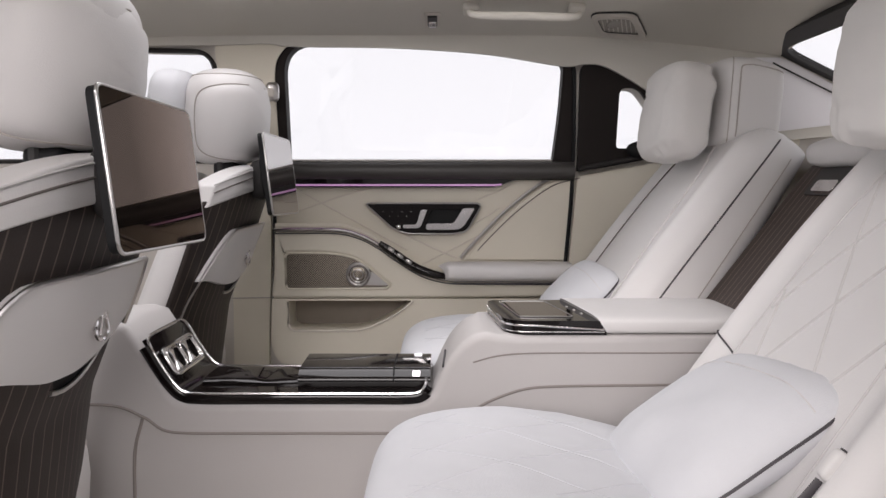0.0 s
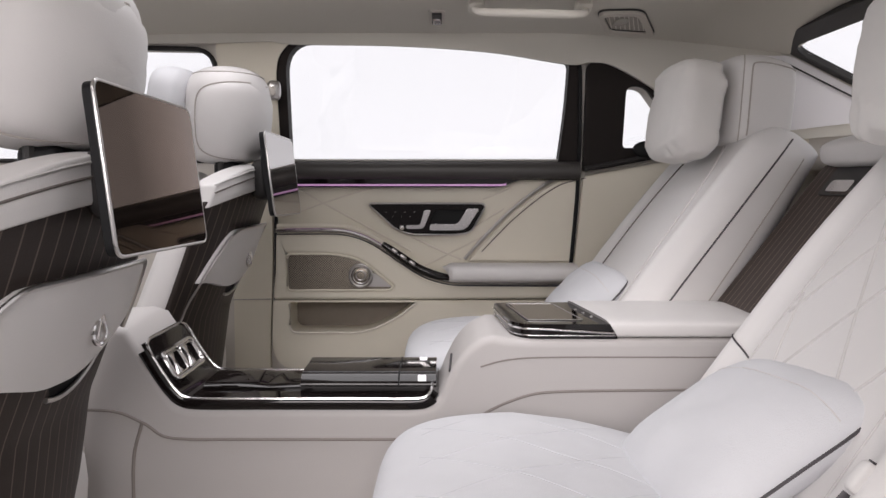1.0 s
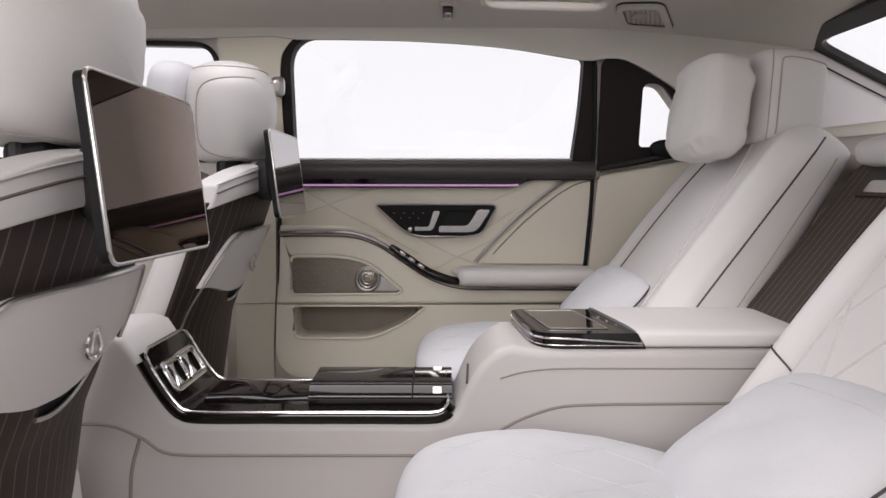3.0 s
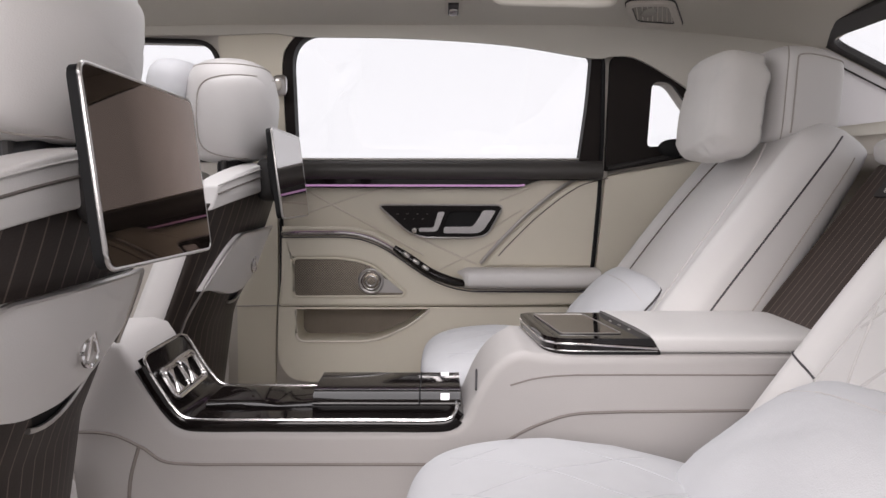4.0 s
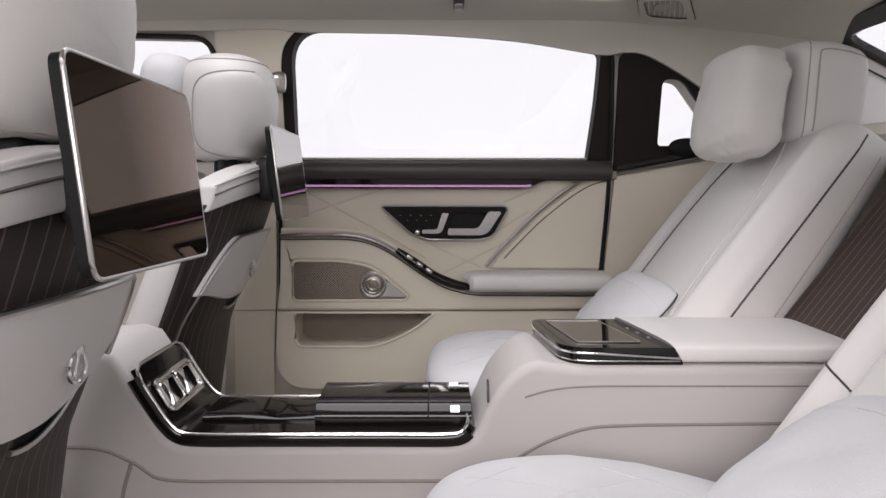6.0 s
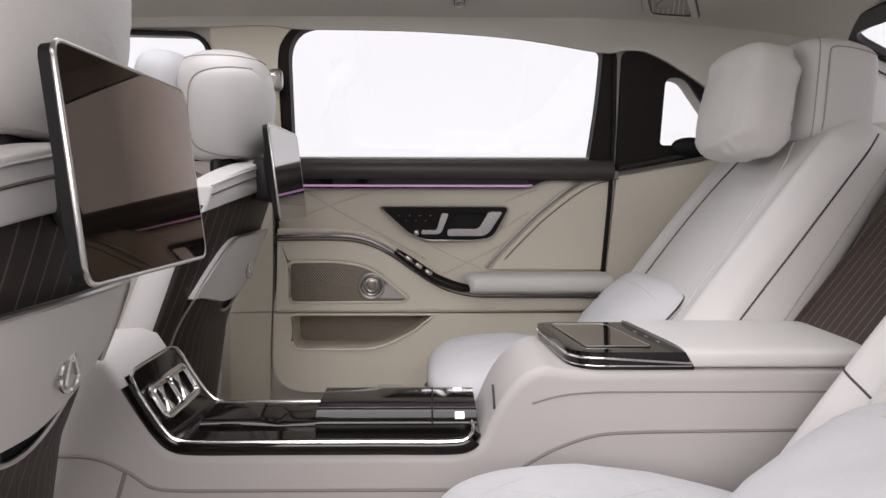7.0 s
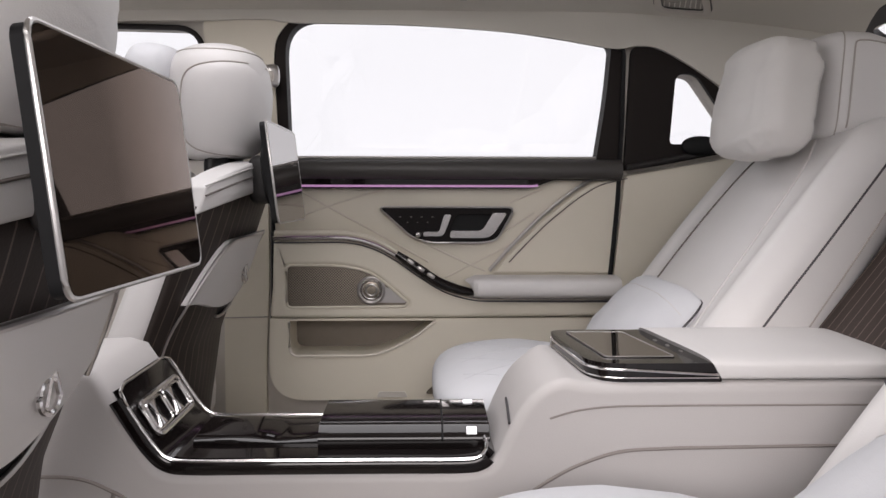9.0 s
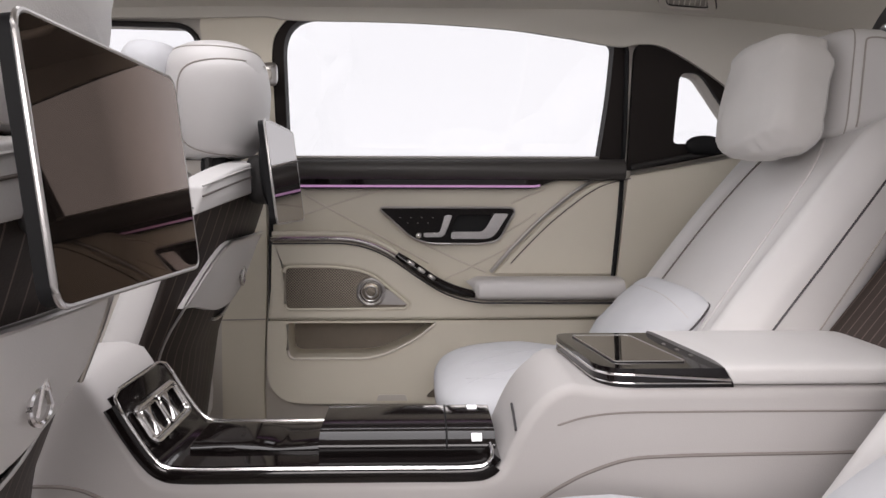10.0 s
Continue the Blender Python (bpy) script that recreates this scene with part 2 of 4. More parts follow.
def blob(c, size, ex=0.45, ez=0.45, turn=(0, 0, 0), puff=None):
    """A rounded cushion body: a superellipsoid as a loft, F(s, q)."""
    m = pose(*c, *turn)
    a, b, h = size

    def F(s, q):
        u = -math.pi / 2 + math.pi * min(max(s, 0.004), 0.996)
        r = abs(math.cos(u)) ** ez
        p = Vector((a * r * se(math.cos(q), ex), b * r * se(math.sin(q), ex), h * se(math.sin(u), ez)))
        if puff:
            p = puff(p)
        return m @ p
    return F


def box(size, at, turn=(0, 0, 0)):
    bm = bmesh.new()
    bmesh.ops.create_cube(bm, size=1)
    bmesh.ops.transform(bm, matrix=pose(*at, *turn) @ Matrix.Diagonal((*size, 1)), verts=bm.verts)
    return bm


def xz(y):
    return lambda a, b, c: Vector((a, y + c, b))


def outline(pts, n=6):
    return [Vector((p.x, p.y)) for p in smooth_line([(*p, 0) for p in pts], n, True)]


def line3(pts, y, n=8):
    return smooth_line([(a, y, b) for a, b in pts], n)


MID = 1.29  # the car's centre line

# ---- studio floor and car body ----
bm = bmesh.new()
bmesh.ops.create_grid(bm, x_segments=2, y_segments=2, size=60)
bmesh.ops.translate(bm, vec=(0, 0, -0.32), verts=bm.verts)
tagged(part("ground", bm, STUDIO), "seamless grey studio floor under the car", "studio floor", kind="structure")

bm = bmesh.new()
arc = [radians(-48 + 263 * i / 60) for i in range(61)]
low = [bm.verts.new((7 * math.cos(q), MID + 7 * math.sin(q), -0.32)) for q in arc]
top = [bm.verts.new((7 * math.cos(q), MID + 7 * math.sin(q), 5.5)) for q in arc]
for i in range(60):
    bm.faces.new((low[i], low[i + 1], top[i + 1], top[i]))
tagged(part("backdrop", bm, BACKDROP), "evenly lit white curved studio backdrop", "backdrop", kind="structure")

bm = box((3.1, 1.75, 0.04), (0.0, MID, 0.0))
tagged(part("floor", bm, CARPET), "beige carpeted car floor in the footwell", "car floor", kind="structure")

# roof lining: crowned across, falling to the rear
def roof_z(x, y):
    side = abs(y - MID) / 0.76
    return 1.135 - 0.055 * side ** 2.2 - 0.10 * max(0, x - 0.25) ** 1.6 - 0.06 * max(0, -x - 0.5) ** 2

bm = bmesh.new()
NX, NY = 50, 30
def roof_sheet(bm, dz):
    return [[bm.verts.new((x, y, roof_z(x, y) + dz)) for y in (MID - 0.79 + 1.58 * j / NY for j in range(NY + 1))]
            for x in (-1.15 + 2.05 * i / NX for i in range(NX + 1))]
SX0, SX1, SY0, SY1 = 8, 35, 8, 22  # cells of the glass roof's opening


def in_sunroof(i, j):
    return SX0 <= i < SX1 and SY0 <= j < SY1


low, top = roof_sheet(bm, 0), roof_sheet(bm, 0.03)
for g in (low, top):
    for i in range(NX):
        for j in range(NY):
            if in_sunroof(i, j):
                continue
            bm.faces.new((g[i][j], g[i + 1][j], g[i + 1][j + 1], g[i][j + 1]))
edge = lambda g: [g[i][0] for i in range(NX + 1)] + g[NX][1:] + [g[i][NY] for i in range(NX - 1, -1, -1)] + [g[0][j] for j in range(NY - 1, 0, -1)]
a, b = edge(low), edge(top)
for i in range(len(a)):
    bm.faces.new((a[i - 1], a[i], b[i], b[i - 1]))
def sunroof_ring(g):
    return [g[i][SY0] for i in range(SX0, SX1)] + [g[SX1][j] for j in range(SY0, SY1)] + [g[i][SY1] for i in range(SX1, SX0, -1)] + [g[SX0][j] for j in range(SY1, SY0, -1)]


a, b = sunroof_ring(low), sunroof_ring(top)
rim_line = [v.co.copy() for v in a]
for i in range(len(a)):
    bm.faces.new((a[i - 1], a[i], b[i], b[i - 1]))
tagged(part("ceiling", bm, HEADLINER), "smooth beige fabric headliner of the car roof", "car roof lining", kind="structure")
sr = thing("window_roof", "open glass roof with a dark seal", "sunroof", (-0.2, MID, 1.13), kind="structure")
part("window_seal", tube(rim_line, 0.006, 6, True), PLASTIC, sr)

# side walls with the door openings and the windows; the upper half leans inwards
def side_place(side, y0):
    def place(a, b, c):
        lean = 0.20 * max(0.0, b - 0.755)
        return Vector((a, MID + side * (y0 - MID - lean + c), b))
    return place

WIN = rounded([(-0.432, 0.757), (-0.430, 1.071), (0.02, 1.063), (0.326, 1.020), (0.322, 0.90), (0.308, 0.757)], [0.004, 0.085, 0.2, 0.02, 0.05, 0.004], 8)
FRONT_WIN = rounded([(-1.45, 0.757), (-1.02, 1.02), (-0.88, 1.055), (-0.625, 1.05), (-0.60, 0.757)], [0.01, 0.08, 0.08, 0.05, 0.01], 6)
QUARTER = rounded([(0.482, 0.792), (0.482, 0.955), (0.53, 0.955), (0.66, 0.795)], [0.012, 0.035, 0.025, 0.02], 6)
DOOR = rounded([(-0.478, 1.075), (-0.478, 0.45), (-0.492, 0.17), (0.27, 0.165), (0.345, 0.395), (0.372, 0.74), (0.355, 1.025), (0.05, 1.075)], [0.06, 0.2, 0.11, 0.10, 0.1, 0.2, 0.03, 0.1], 8)
WALL = [(-1.55, 0.02), (1.5, 0.02), (1.5, 0.80), (1.32, 0.85), (1.12, 0.95), (0.92, 1.05), (0.6, 1.115), (-0.6, 1.115), (-1.0, 1.06), (-1.55, 0.755)]

tagged(part("wall_far", plate(WALL, [DOOR, FRONT_WIN, QUARTER], side_place(1, 2.105), 0.06), TRIM),
       "beige inner side wall of the car with window openings", "car side wall", kind="structure")
# unseen front opening, added to let the softbox light into the cabin
FRONT_LIGHT_HOLE = rounded([(-1.42, 0.17), (-0.62, 0.17), (-0.60, 0.6), (-0.615, 1.05), (-0.90, 1.05), (-1.42, 0.74)], [0.1, 0.05, 0.1, 0.05, 0.08, 0.05], 6)
tagged(part("wall_near", plate(WALL, [DOOR, FRONT_LIGHT_HOLE, QUARTER], side_place(-1, 2.145), 0.06), TRIM),
       "beige inner side wall with an open doorway and an added front light opening", "car side wall", kind="structure")
tagged(part("wall_front", box((0.05, 1.7, 0.74), (-1.53, MID, 0.385)), PLASTIC), "dark bulkhead under the windscreen", "bulkhead", kind="structure")

# parcel shelf, rear bulkhead and rear window
bm = plate(rounded([(0.78, 0.54), (1.5, 0.54), (1.5, 2.06), (0.78, 2.06)], 0.02), [], lambda a, b, c: Vector((a, b, 0.755 + 0.06 * (a - 0.78) - c)), 0.03)
tagged(part("parcel_shelf", bm, TRIM), "beige leather parcel shelf behind the rear seats", "parcel shelf", kind="structure")
tagged(part("wall_rear", box((0.05, 1.56, 0.75), (0.93, MID, 0.38)), TRIM), "rear bulkhead behind the seats", "bulkhead", kind="structure")

def rear_glass(a, b, c):
    return Vector((0.87 + b * 0.80 + c * 0.4, a, 1.05 - b * 0.36 + c * 0.8))
frame_out = rounded([(0.56, -0.04), (2.02, -0.04), (2.06, 0.75), (0.52, 0.75)], 0.04)
frame_in = rounded([(0.60, 0.02), (1.985, 0.02), (2.040, 0.70), (0.54, 0.70)], 0.07, 8)
w = thing("window_rear", "sloping rear window with a dark seal", "rear window", (0.9, MID, 1.0), kind="structure")
part("window_frame", plate(frame_out, [frame_in], rear_glass, 0.02), PLASTIC, w, bevel=0.004)
pane = part("pane", plate(frame_in, [], lambda a, b, c: rear_glass(a, b, 0.012 + c), 0.004), GLASS, w)
pane.visible_shadow = False

for nm, side in (("far", 1),):
    w = thing("window_front_" + nm, "clear front side window", "car window", (-1.0, MID + side * 0.8, 0.9), kind="structure")
    pane = part("pane", plate(FRONT_WIN, [], side_place(side, 2.13), 0.004), GLASS, w)
    pane.visible_shadow = False
    part("window_seal", tube([side_place(side, 2.102)(p[0], p[1], 0) for p in FRONT_WIN], 0.007, 6, True), PLASTIC, w)

# dark quarter trim round the small fixed window
QTRIM = rounded([(0.376, 0.728), (0.372, 1.022), (0.44, 1.012), (0.55, 0.955), (0.70, 0.83), (0.80, 0.80), (0.78, 0.785), (0.60, 0.762)], [0.004, 0.03, 0.05, 0.08, 0.06, 0.01, 0.01, 0.1], 7)
w = thing("quarter_window", "small fixed rear quarter window in dark trim", "quarter window", (0.55, 2.08, 0.85), kind="structure")
part("window_frame", plate(QTRIM, [QUARTER], side_place(1, 2.088), 0.014), DARK, w, bevel=0.005)
pane = part("pane", plate(QUARTER, [], side_place(1, 2.13), 0.004), GLASS, w)
pane.visible_shadow = False
bm = skin(blob((0.555, 2.075, 0.788), (0.046, 0.012, 0.024), 0.9, 0.9), 10, 16)
part("mirror_cap", bm, RUBBER, w, "small black cap at the window's foot")

# beltline trim behind the door
t = thing("beltline_trim", "chrome beltline strip above beige leather panel", "trim", (0.7, 2.08, 0.77), kind="structure")
part("strip", tube(line3([(0.38, 0.722), (0.50, 0.745), (0.62, 0.768), (0.80, 0.800), (1.0, 0.832), (1.2, 0.85)], 2.076), 0.0055, 8, flat=0.7), ALU, t)
part("seal", tube(line3([(0.38, 0.735), (0.50, 0.758), (0.62, 0.781), (0.80, 0.814), (1.0, 0.846), (1.2, 0.862)], 2.079), 0.007, 8), PLASTIC, t)
QP = rounded([(0.380, 0.02), (0.80, 0.02), (1.0, 0.82), (0.80, 0.79), (0.62, 0.757), (0.378, 0.715), (0.352, 0.42), (0.335, 0.36), (0.30, 0.24)], [0.01, 0.01, 0.01, 0.1, 0.1, 0.01, 0.05, 0.05, 0.1], 6)
part("panel", plate(QP, [], xz(2.088), 0.012), BEIGE, t, bevel=0.006)

# roof rail over the windows
RAIL = [(p.x, p.z) for p in line3([(-1.0, 1.03), (-0.86, 1.058), (-0.62, 1.062), (-0.47, 1.066), (-0.40, 1.059), (-0.13, 1.055), (0.116, 1.039), (0.32, 1.009), (0.38, 1.014), (0.44, 1.006), (0.55, 0.948), (0.66, 0.872), (0.78, 0.80)], 0, 6)]
RAIL += [(1.32, 0.845), (1.14, 0.935), (0.92, 1.06), (0.6, 1.12), (-0.6, 1.12), (-1.0, 1.07)]
tagged(part("trim_roof_rail", plate(RAIL, [], side_place(1, 2.074), 0.012), HEADLINER, bevel=0.005), "beige cloth roof rail above the doors", "trim", kind="structure")

# overlay on the rear pillar, coloured as if lit through the rear window
CP = rounded([(0.66, 0.895), (0.79, 0.822), (1.13, 0.862), (1.28, 0.868), (1.12, 0.930), (0.905, 1.03), (0.80, 1.03)], [0.02, 0.03, 0.02, 0.01, 0.02, 0.02, 0.04], 6)
tagged(part("trim_rear_pillar", plate(CP, [], side_place(1, 2.068), 0.01), LIT_PILLAR, bevel=0.004), "smooth rear roof pillar cover, paled to stand in for window light", "trim", kind="structure")

part_line = [side_place(1, 2.063)(0.88 + 0.04 * k, 1.05 - 0.45 * (0.01 + 0.04 * k) - 0.030, 0) for k in range(11)]
tagged(part("trim_rear_bead", tube(part_line, 0.0022, 6), PLASTIC), "thin dark joint along the rear pillar cover", "trim", kind="structure")

# B pillar trim
t = thing("pillar_trim", "beige pillar cover with a belt anchor", "pillar trim", (-0.54, 2.08, 0.6), kind="structure")
BP = rounded([(-0.60, 0.06), (-0.498, 0.06), (-0.498, 0.24), (-0.486, 0.45), (-0.484, 0.745), (-0.457, 0.757), (-0.457, 0.985), (-0.450, 1.026), (-0.428, 1.055), (-0.395, 1.080), (-0.615, 1.080), (-0.592, 0.757)], [0.01, 0.02, 0.08, 0.1, 0.003, 0.003, 0.03, 0.03, 0.03, 0.003, 0.04, 0.1], 6)
part("cover", plate(BP, [], side_place(1, 2.085), 0.018), BEIGE, t, bevel=0.006)
part("seam", tube([(-0.60, 2.083, 0.37), (-0.49, 2.083, 0.372)], 0.0016, 6), SEAM, t)
bm = skin(blob((-0.455, 2.004, 0.938), (0.018, 0.016, 0.026), 0.6, 0.6, (0, 0, 20)), 10, 16)
anchor = part("belt_anchor", bm, ALU, t, "small satin belt height adjuster")
part("button", skin(blob((-0.455, 1.985, 0.935), (0.009, 0.006, 0.012), 0.6, 0.6), 8, 12), TRIM, anchor)

# ---- roof fittings ----
h = thing("coat_hook", "small beige folding coat hook with chrome insert", "coat hook", (-0.03, 1.86, 1.09))
part("housing", plate(rounded([(-0.046, 1.836), (-0.006, 1.836), (-0.006, 1.928), (-0.046, 1.928)], 0.008), [], lambda a, b, c: Vector((a, b, roof_z(a, b) - 0.004 + c)), 0.012), TRIM, h, bevel=0.002)
part("insert", box((0.024, 0.062, 0.008), (-0.026, 1.880, roof_z(-0.026, 1.880) - 0.006), (-10, 0, 0)), PLASTIC, h, bevel=0.002)
part("hook", skin(blob((-0.026, 1.886, roof_z(-0.026, 1.886) - 0.012), (0.010, 0.014, 0.004), 0.5, 0.5, (-22, 0, 0)), 8, 12), CHROME, h)

h = thing("grab_handle", "beige soft folding grab handle under the roof", "grab handle", (0.19, 1.86, 1.08))
gy = 1.765
gz = roof_z(0.19, gy)
bar = smooth_line([(0.060, gy + 0.03, gz - 0.006), (0.066, gy, gz - 0.026), (0.10, gy - 0.012, gz - 0.033), (0.19, gy - 0.014, gz - 0.035), (0.28, gy - 0.012, gz - 0.037), (0.314, gy, gz - 0.031), (0.32, gy + 0.03, gz - 0.012)], 6)
part("bar", tube(bar, lambda s: 0.0085 - 0.0015 * math.cos(6.28 * s), 10), HEADLINER, h)
for x in (0.066, 0.314):
    part("foot", skin(blob((x, gy + 0.022, roof_z(x, gy) - 0.010), (0.020, 0.024, 0.012), 0.5, 0.6, (-16, 0, 0)), 8, 16), HEADLINER, h)

h = thing("roof_lamp", "beige oval reading lamp with ribbed lens", "reading lamp", (0.45, 1.9, 1.08))
LP = rounded([(0.355, 1.828), (0.458, 1.806), (0.530, 1.966), (0.402, 1.962)], [0.03, 0.03, 0.02, 0.03], 6)
LI = rounded([(0.372, 1.842), (0.450, 1.824), (0.506, 1.946), (0.413, 1.946)], [0.02, 0.02, 0.015, 0.02], 6)


def under_roof(d):
    return lambda a, b, c: Vector((a, b, roof_z(a, b) - d + c))


part("bezel", plate(LP, [LI], under_roof(0.013), 0.014), TRIM, h, bevel=0.003)
part("bezel_gap", tube([under_roof(0.002)(p[0], p[1], 0) for p in LP], 0.0028, 6, True), PLASTIC, h)
lens = part("lens", plate(LI, [], under_roof(0.006), 0.006), LENS, h)
part("lens_gap", tube([under_roof(0.007)(p[0], p[1], 0) for p in LI], 0.0018, 6, True), PLASTIC, lens)
part("lens_dome", skin(blob((0.425, 1.885, roof_z(0.425, 1.885) - 0.007), (0.018, 0.028, 0.004), 0.9, 0.8, (-8, 0, 0)), 8, 20), LENS, lens)
for i in range(9):
    x = 0.388 + 0.0115 * i
    part("rib", tube([(x, 1.842 + 0.004 * abs(i - 3), roof_z(x, 1.845) - 0.0065), (x + 0.026, 1.938, roof_z(x + 0.026, 1.938) - 0.0065)], 0.0012, 6), TRIM, lens)

# ---- rear door ----
d = thing("rear_door", "closed beige leather rear door with dark beltline", "car door", (-0.05, 2.12, 0.17))
DP = rounded([(-0.472, 0.75), (-0.472, 0.45), (-0.486, 0.175), (0.265, 0.17), (0.337, 0.395), (0.364, 0.70), (0.366, 0.75)], [0.005, 0.2, 0.11, 0.1, 0.1, 0.2, 0.005], 8)
PK = rounded([(-0.432, 0.369), (-0.432, 0.284), (-0.22, 0.284), (-0.13, 0.330), (-0.082, 0.369)], [0.004, 0.022, 0.10, 0.05, 0.006], 7)
PK2 = [(a, min(b, 0.3695)) for a, b in PK]
part("panel", plate(DP, [PK2], xz(2.100), 0.05), BEIGE, d, bevel=0.006)
DF = rounded([(-0.470, 0.745), (-0.470, 1.078), (0.05, 1.075), (0.350, 1.028), (0.366, 0.745)], [0.004, 0.06, 0.2, 0.03, 0.004], 8)
part("window_frame", plate(DF, [WIN], side_place(1, 2.092), 0.045), DARK, d, "dark brown window surround", bevel=0.006)
pane = part("pane", plate(WIN, [], side_place(1, 2.120), 0.004), GLASS, d)
pane.visible_shadow = False
part("window_seal", tube([(-0.43, 2.084, 0.757), (0.305, 2.084, 0.757)], 0.005, 8), ALU, d, "thin bright window seal")
# dark belt: rounded ledge over a gloss strip
belt = smooth_line([(-0.47, 2.085, 0.7295), (0.0, 2.082, 0.7295), (0.366, 2.085, 0.7295)], 10)
part("belt_ledge", tube(belt, 0.026, 14, flat=1.0), LEDGE, d, "dark leather window ledge")
BL = rounded([(-0.472, 0.684), (0.150, 0.684), (0.196, 0.705), (0.363, 0.705), (0.365, 0.735), (-0.472, 0.735)], [0.002, 0.03, 0.03, 0.002, 0.002, 0.002], 5)
part("belt_strip", plate(BL, [], xz(2.072), 0.03), BLACK, d, "gloss black trim strip", bevel=0.003)
part("light_guide", tube([(-0.47, 2.069, 0.6905), (-0.1, 2.069, 0.6905), (0.150, 2.069, 0.6905), (0.163, 2.070, 0.6925)], 0.0028, 8), VIOLET, d, "violet ambient light line")
# quilting seams in the upper panel
for pts in ([(-0.46, 0.600), (-0.30, 0.655), (-0.20, 0.684)], [(-0.42, 0.684), (-0.33, 0.632), (-0.22, 0.572), (-0.10, 0.505)],
            [(-0.12, 0.556), (-0.02, 0.508), (0.04, 0.482)], [(-0.06, 0.465), (0.02, 0.505), (0.12, 0.556)],
            [(0.10, 0.650), (0.18, 0.684)], [(0.08, 0.575), (0.16, 0.625)]):
    part("quilt_seam", tube(line3(pts, 2.1012, 6), 0.0030, 8), QUILT, d)
# swept trim line and the padded field behind it
SW = [(0.366, 0.724), (0.306, 0.709), (0.268, 0.689), (0.230, 0.662), (0.170, 0.612), (0.114, 0.556), (0.080, 0.519), (0.050, 0.484)]
part("swept_strip", tube(line3(SW, 2.092), 0.006, 8, flat=0.8), ALU, d, "satin metal curved trim line")
FIELD = [(p.x, p.z) for p in line3([(a + 0.008, b - 0.006) for a, b in SW], 0, 6)] + [(0.356, 0.476), (0.361, 0.60)]
part("padded_field", plate(FIELD, [], xz(2.090), 0.012), BEIGE, d, bevel=0.005)
part("swept_seam", tube(line3([(a + 0.018, b - 0.014) for a, b in SW[:-1]], 2.0885), 0.0016, 6), THREAD, d)

# lower door: bulged middle with speaker, map pocket below
TOPL = [(-0.466, 0.563), (-0.36, 0.564), (-0.285, 0.562), (-0.23, 0.548), (-0.18, 0.522), (-0.13, 0.487), (-0.075, 0.452), (-0.03, 0.434), (0.02, 0.424), (0.08, 0.4225), (0.15, 0.422), (0.25, 0.4215), (0.348, 0.421)]
SPK = rounded([(-0.436, 0.402), (-0.436, 0.503), (-0.31, 0.503), (-0.235, 0.488), (-0.147, 0.414), (-0.155, 0.404)], [0.014, 0.014, 0.06, 0.05, 0.008, 0.01], 6)
up = [(p.x, p.z) for p in line3(TOPL, 0, 5)]
MIDP = up + [(0.338, 0.380), (-0.08, 0.376), (-0.478, 0.376), (-0.470, 0.45)]
part("middle_panel", plate(MIDP, [SPK], xz(2.040), 0.06), BEIGE, d, bevel=0.010, seg=4)
LOWP = rounded([(-0.478, 0.3745), (-0.484, 0.175), (0.262, 0.172), (0.333, 0.3745)], [0.003, 0.11, 0.06, 0.003], 8)
part("lower_panel", plate(LOWP, [PK2], xz(2.046), 0.054), BEIGE, d, bevel=0.007)
part("pocket_lip", tube([(p[0], 2.044, p[1]) for p in PK2[6:]], 0.0034, 8), LIP, d, "rolled lip of the map pocket")
part("pocket_liner", plate(rounded([(-0.45, 0.372), (-0.45, 0.27), (-0.06, 0.27), (-0.06, 0.372)], 0.01), [], xz(2.150), 0.008), SHADED_FELT, d, "brown felt lining of the map pocket, darkened for the recess's shade")
part("speaker_grille", plate(SPK, [], xz(2.052), 0.006), GRILLE, d, "perforated metal speaker grille")
part("speaker_frame", tube([(p[0], 2.040, p[1]) for p in SPK], 0.0032, 8, True), BEIGE, d)
ring = part("tweeter", tube([(-0.236 + 0.030 * math.cos(q), 2.043, 0.443 + 0.030 * math.sin(q)) for q in (2 * math.pi * i / 32 for i in range(32))], 0.0045, 8, True), ALU, d, "ringed metal tweeter")
for r, dep in ((0.022, 2.047), (0.013, 2.045)):
    part("inner_ring", tube([(-0.236 + r * math.cos(q), dep, 0.443 + r * math.sin(q)) for q in (2 * math.pi * i / 28 for i in range(28))], 0.0022, 6, True), ALU, ring)
part("dust_cap", skin(blob((-0.236, 2.050, 0.443), (0.027, 0.006, 0.027), 0.95, 0.9), 10, 24), GRILLE, ring)
part("speaker_blade", plate(rounded([(-0.262, 0.413), (-0.155, 0.4115), (-0.152, 0.416), (-0.205, 0.455)], [0.01, 0.004, 0.004, 0.02], 5), [], xz(2.048), 0.004), ALU, d, bevel=0.002)
part("red_reflector", plate(rounded([(-0.225, 0.182), (-0.150, 0.182), (-0.156, 0.196), (-0.219, 0.196)], 0.004), [], xz(2.042), 0.006), TRIM, d, "small reflector at the door's foot", bevel=0.001)
part("lower_speaker", plate(rounded([(-0.11, 0.19), (0.0, 0.19), (0.0, 0.265), (-0.035, 0.262)], [0.012, 0.01, 0.01, 0.03], 6), [], xz(2.0415), 0.006), GRILLE, d, bevel=0.002)

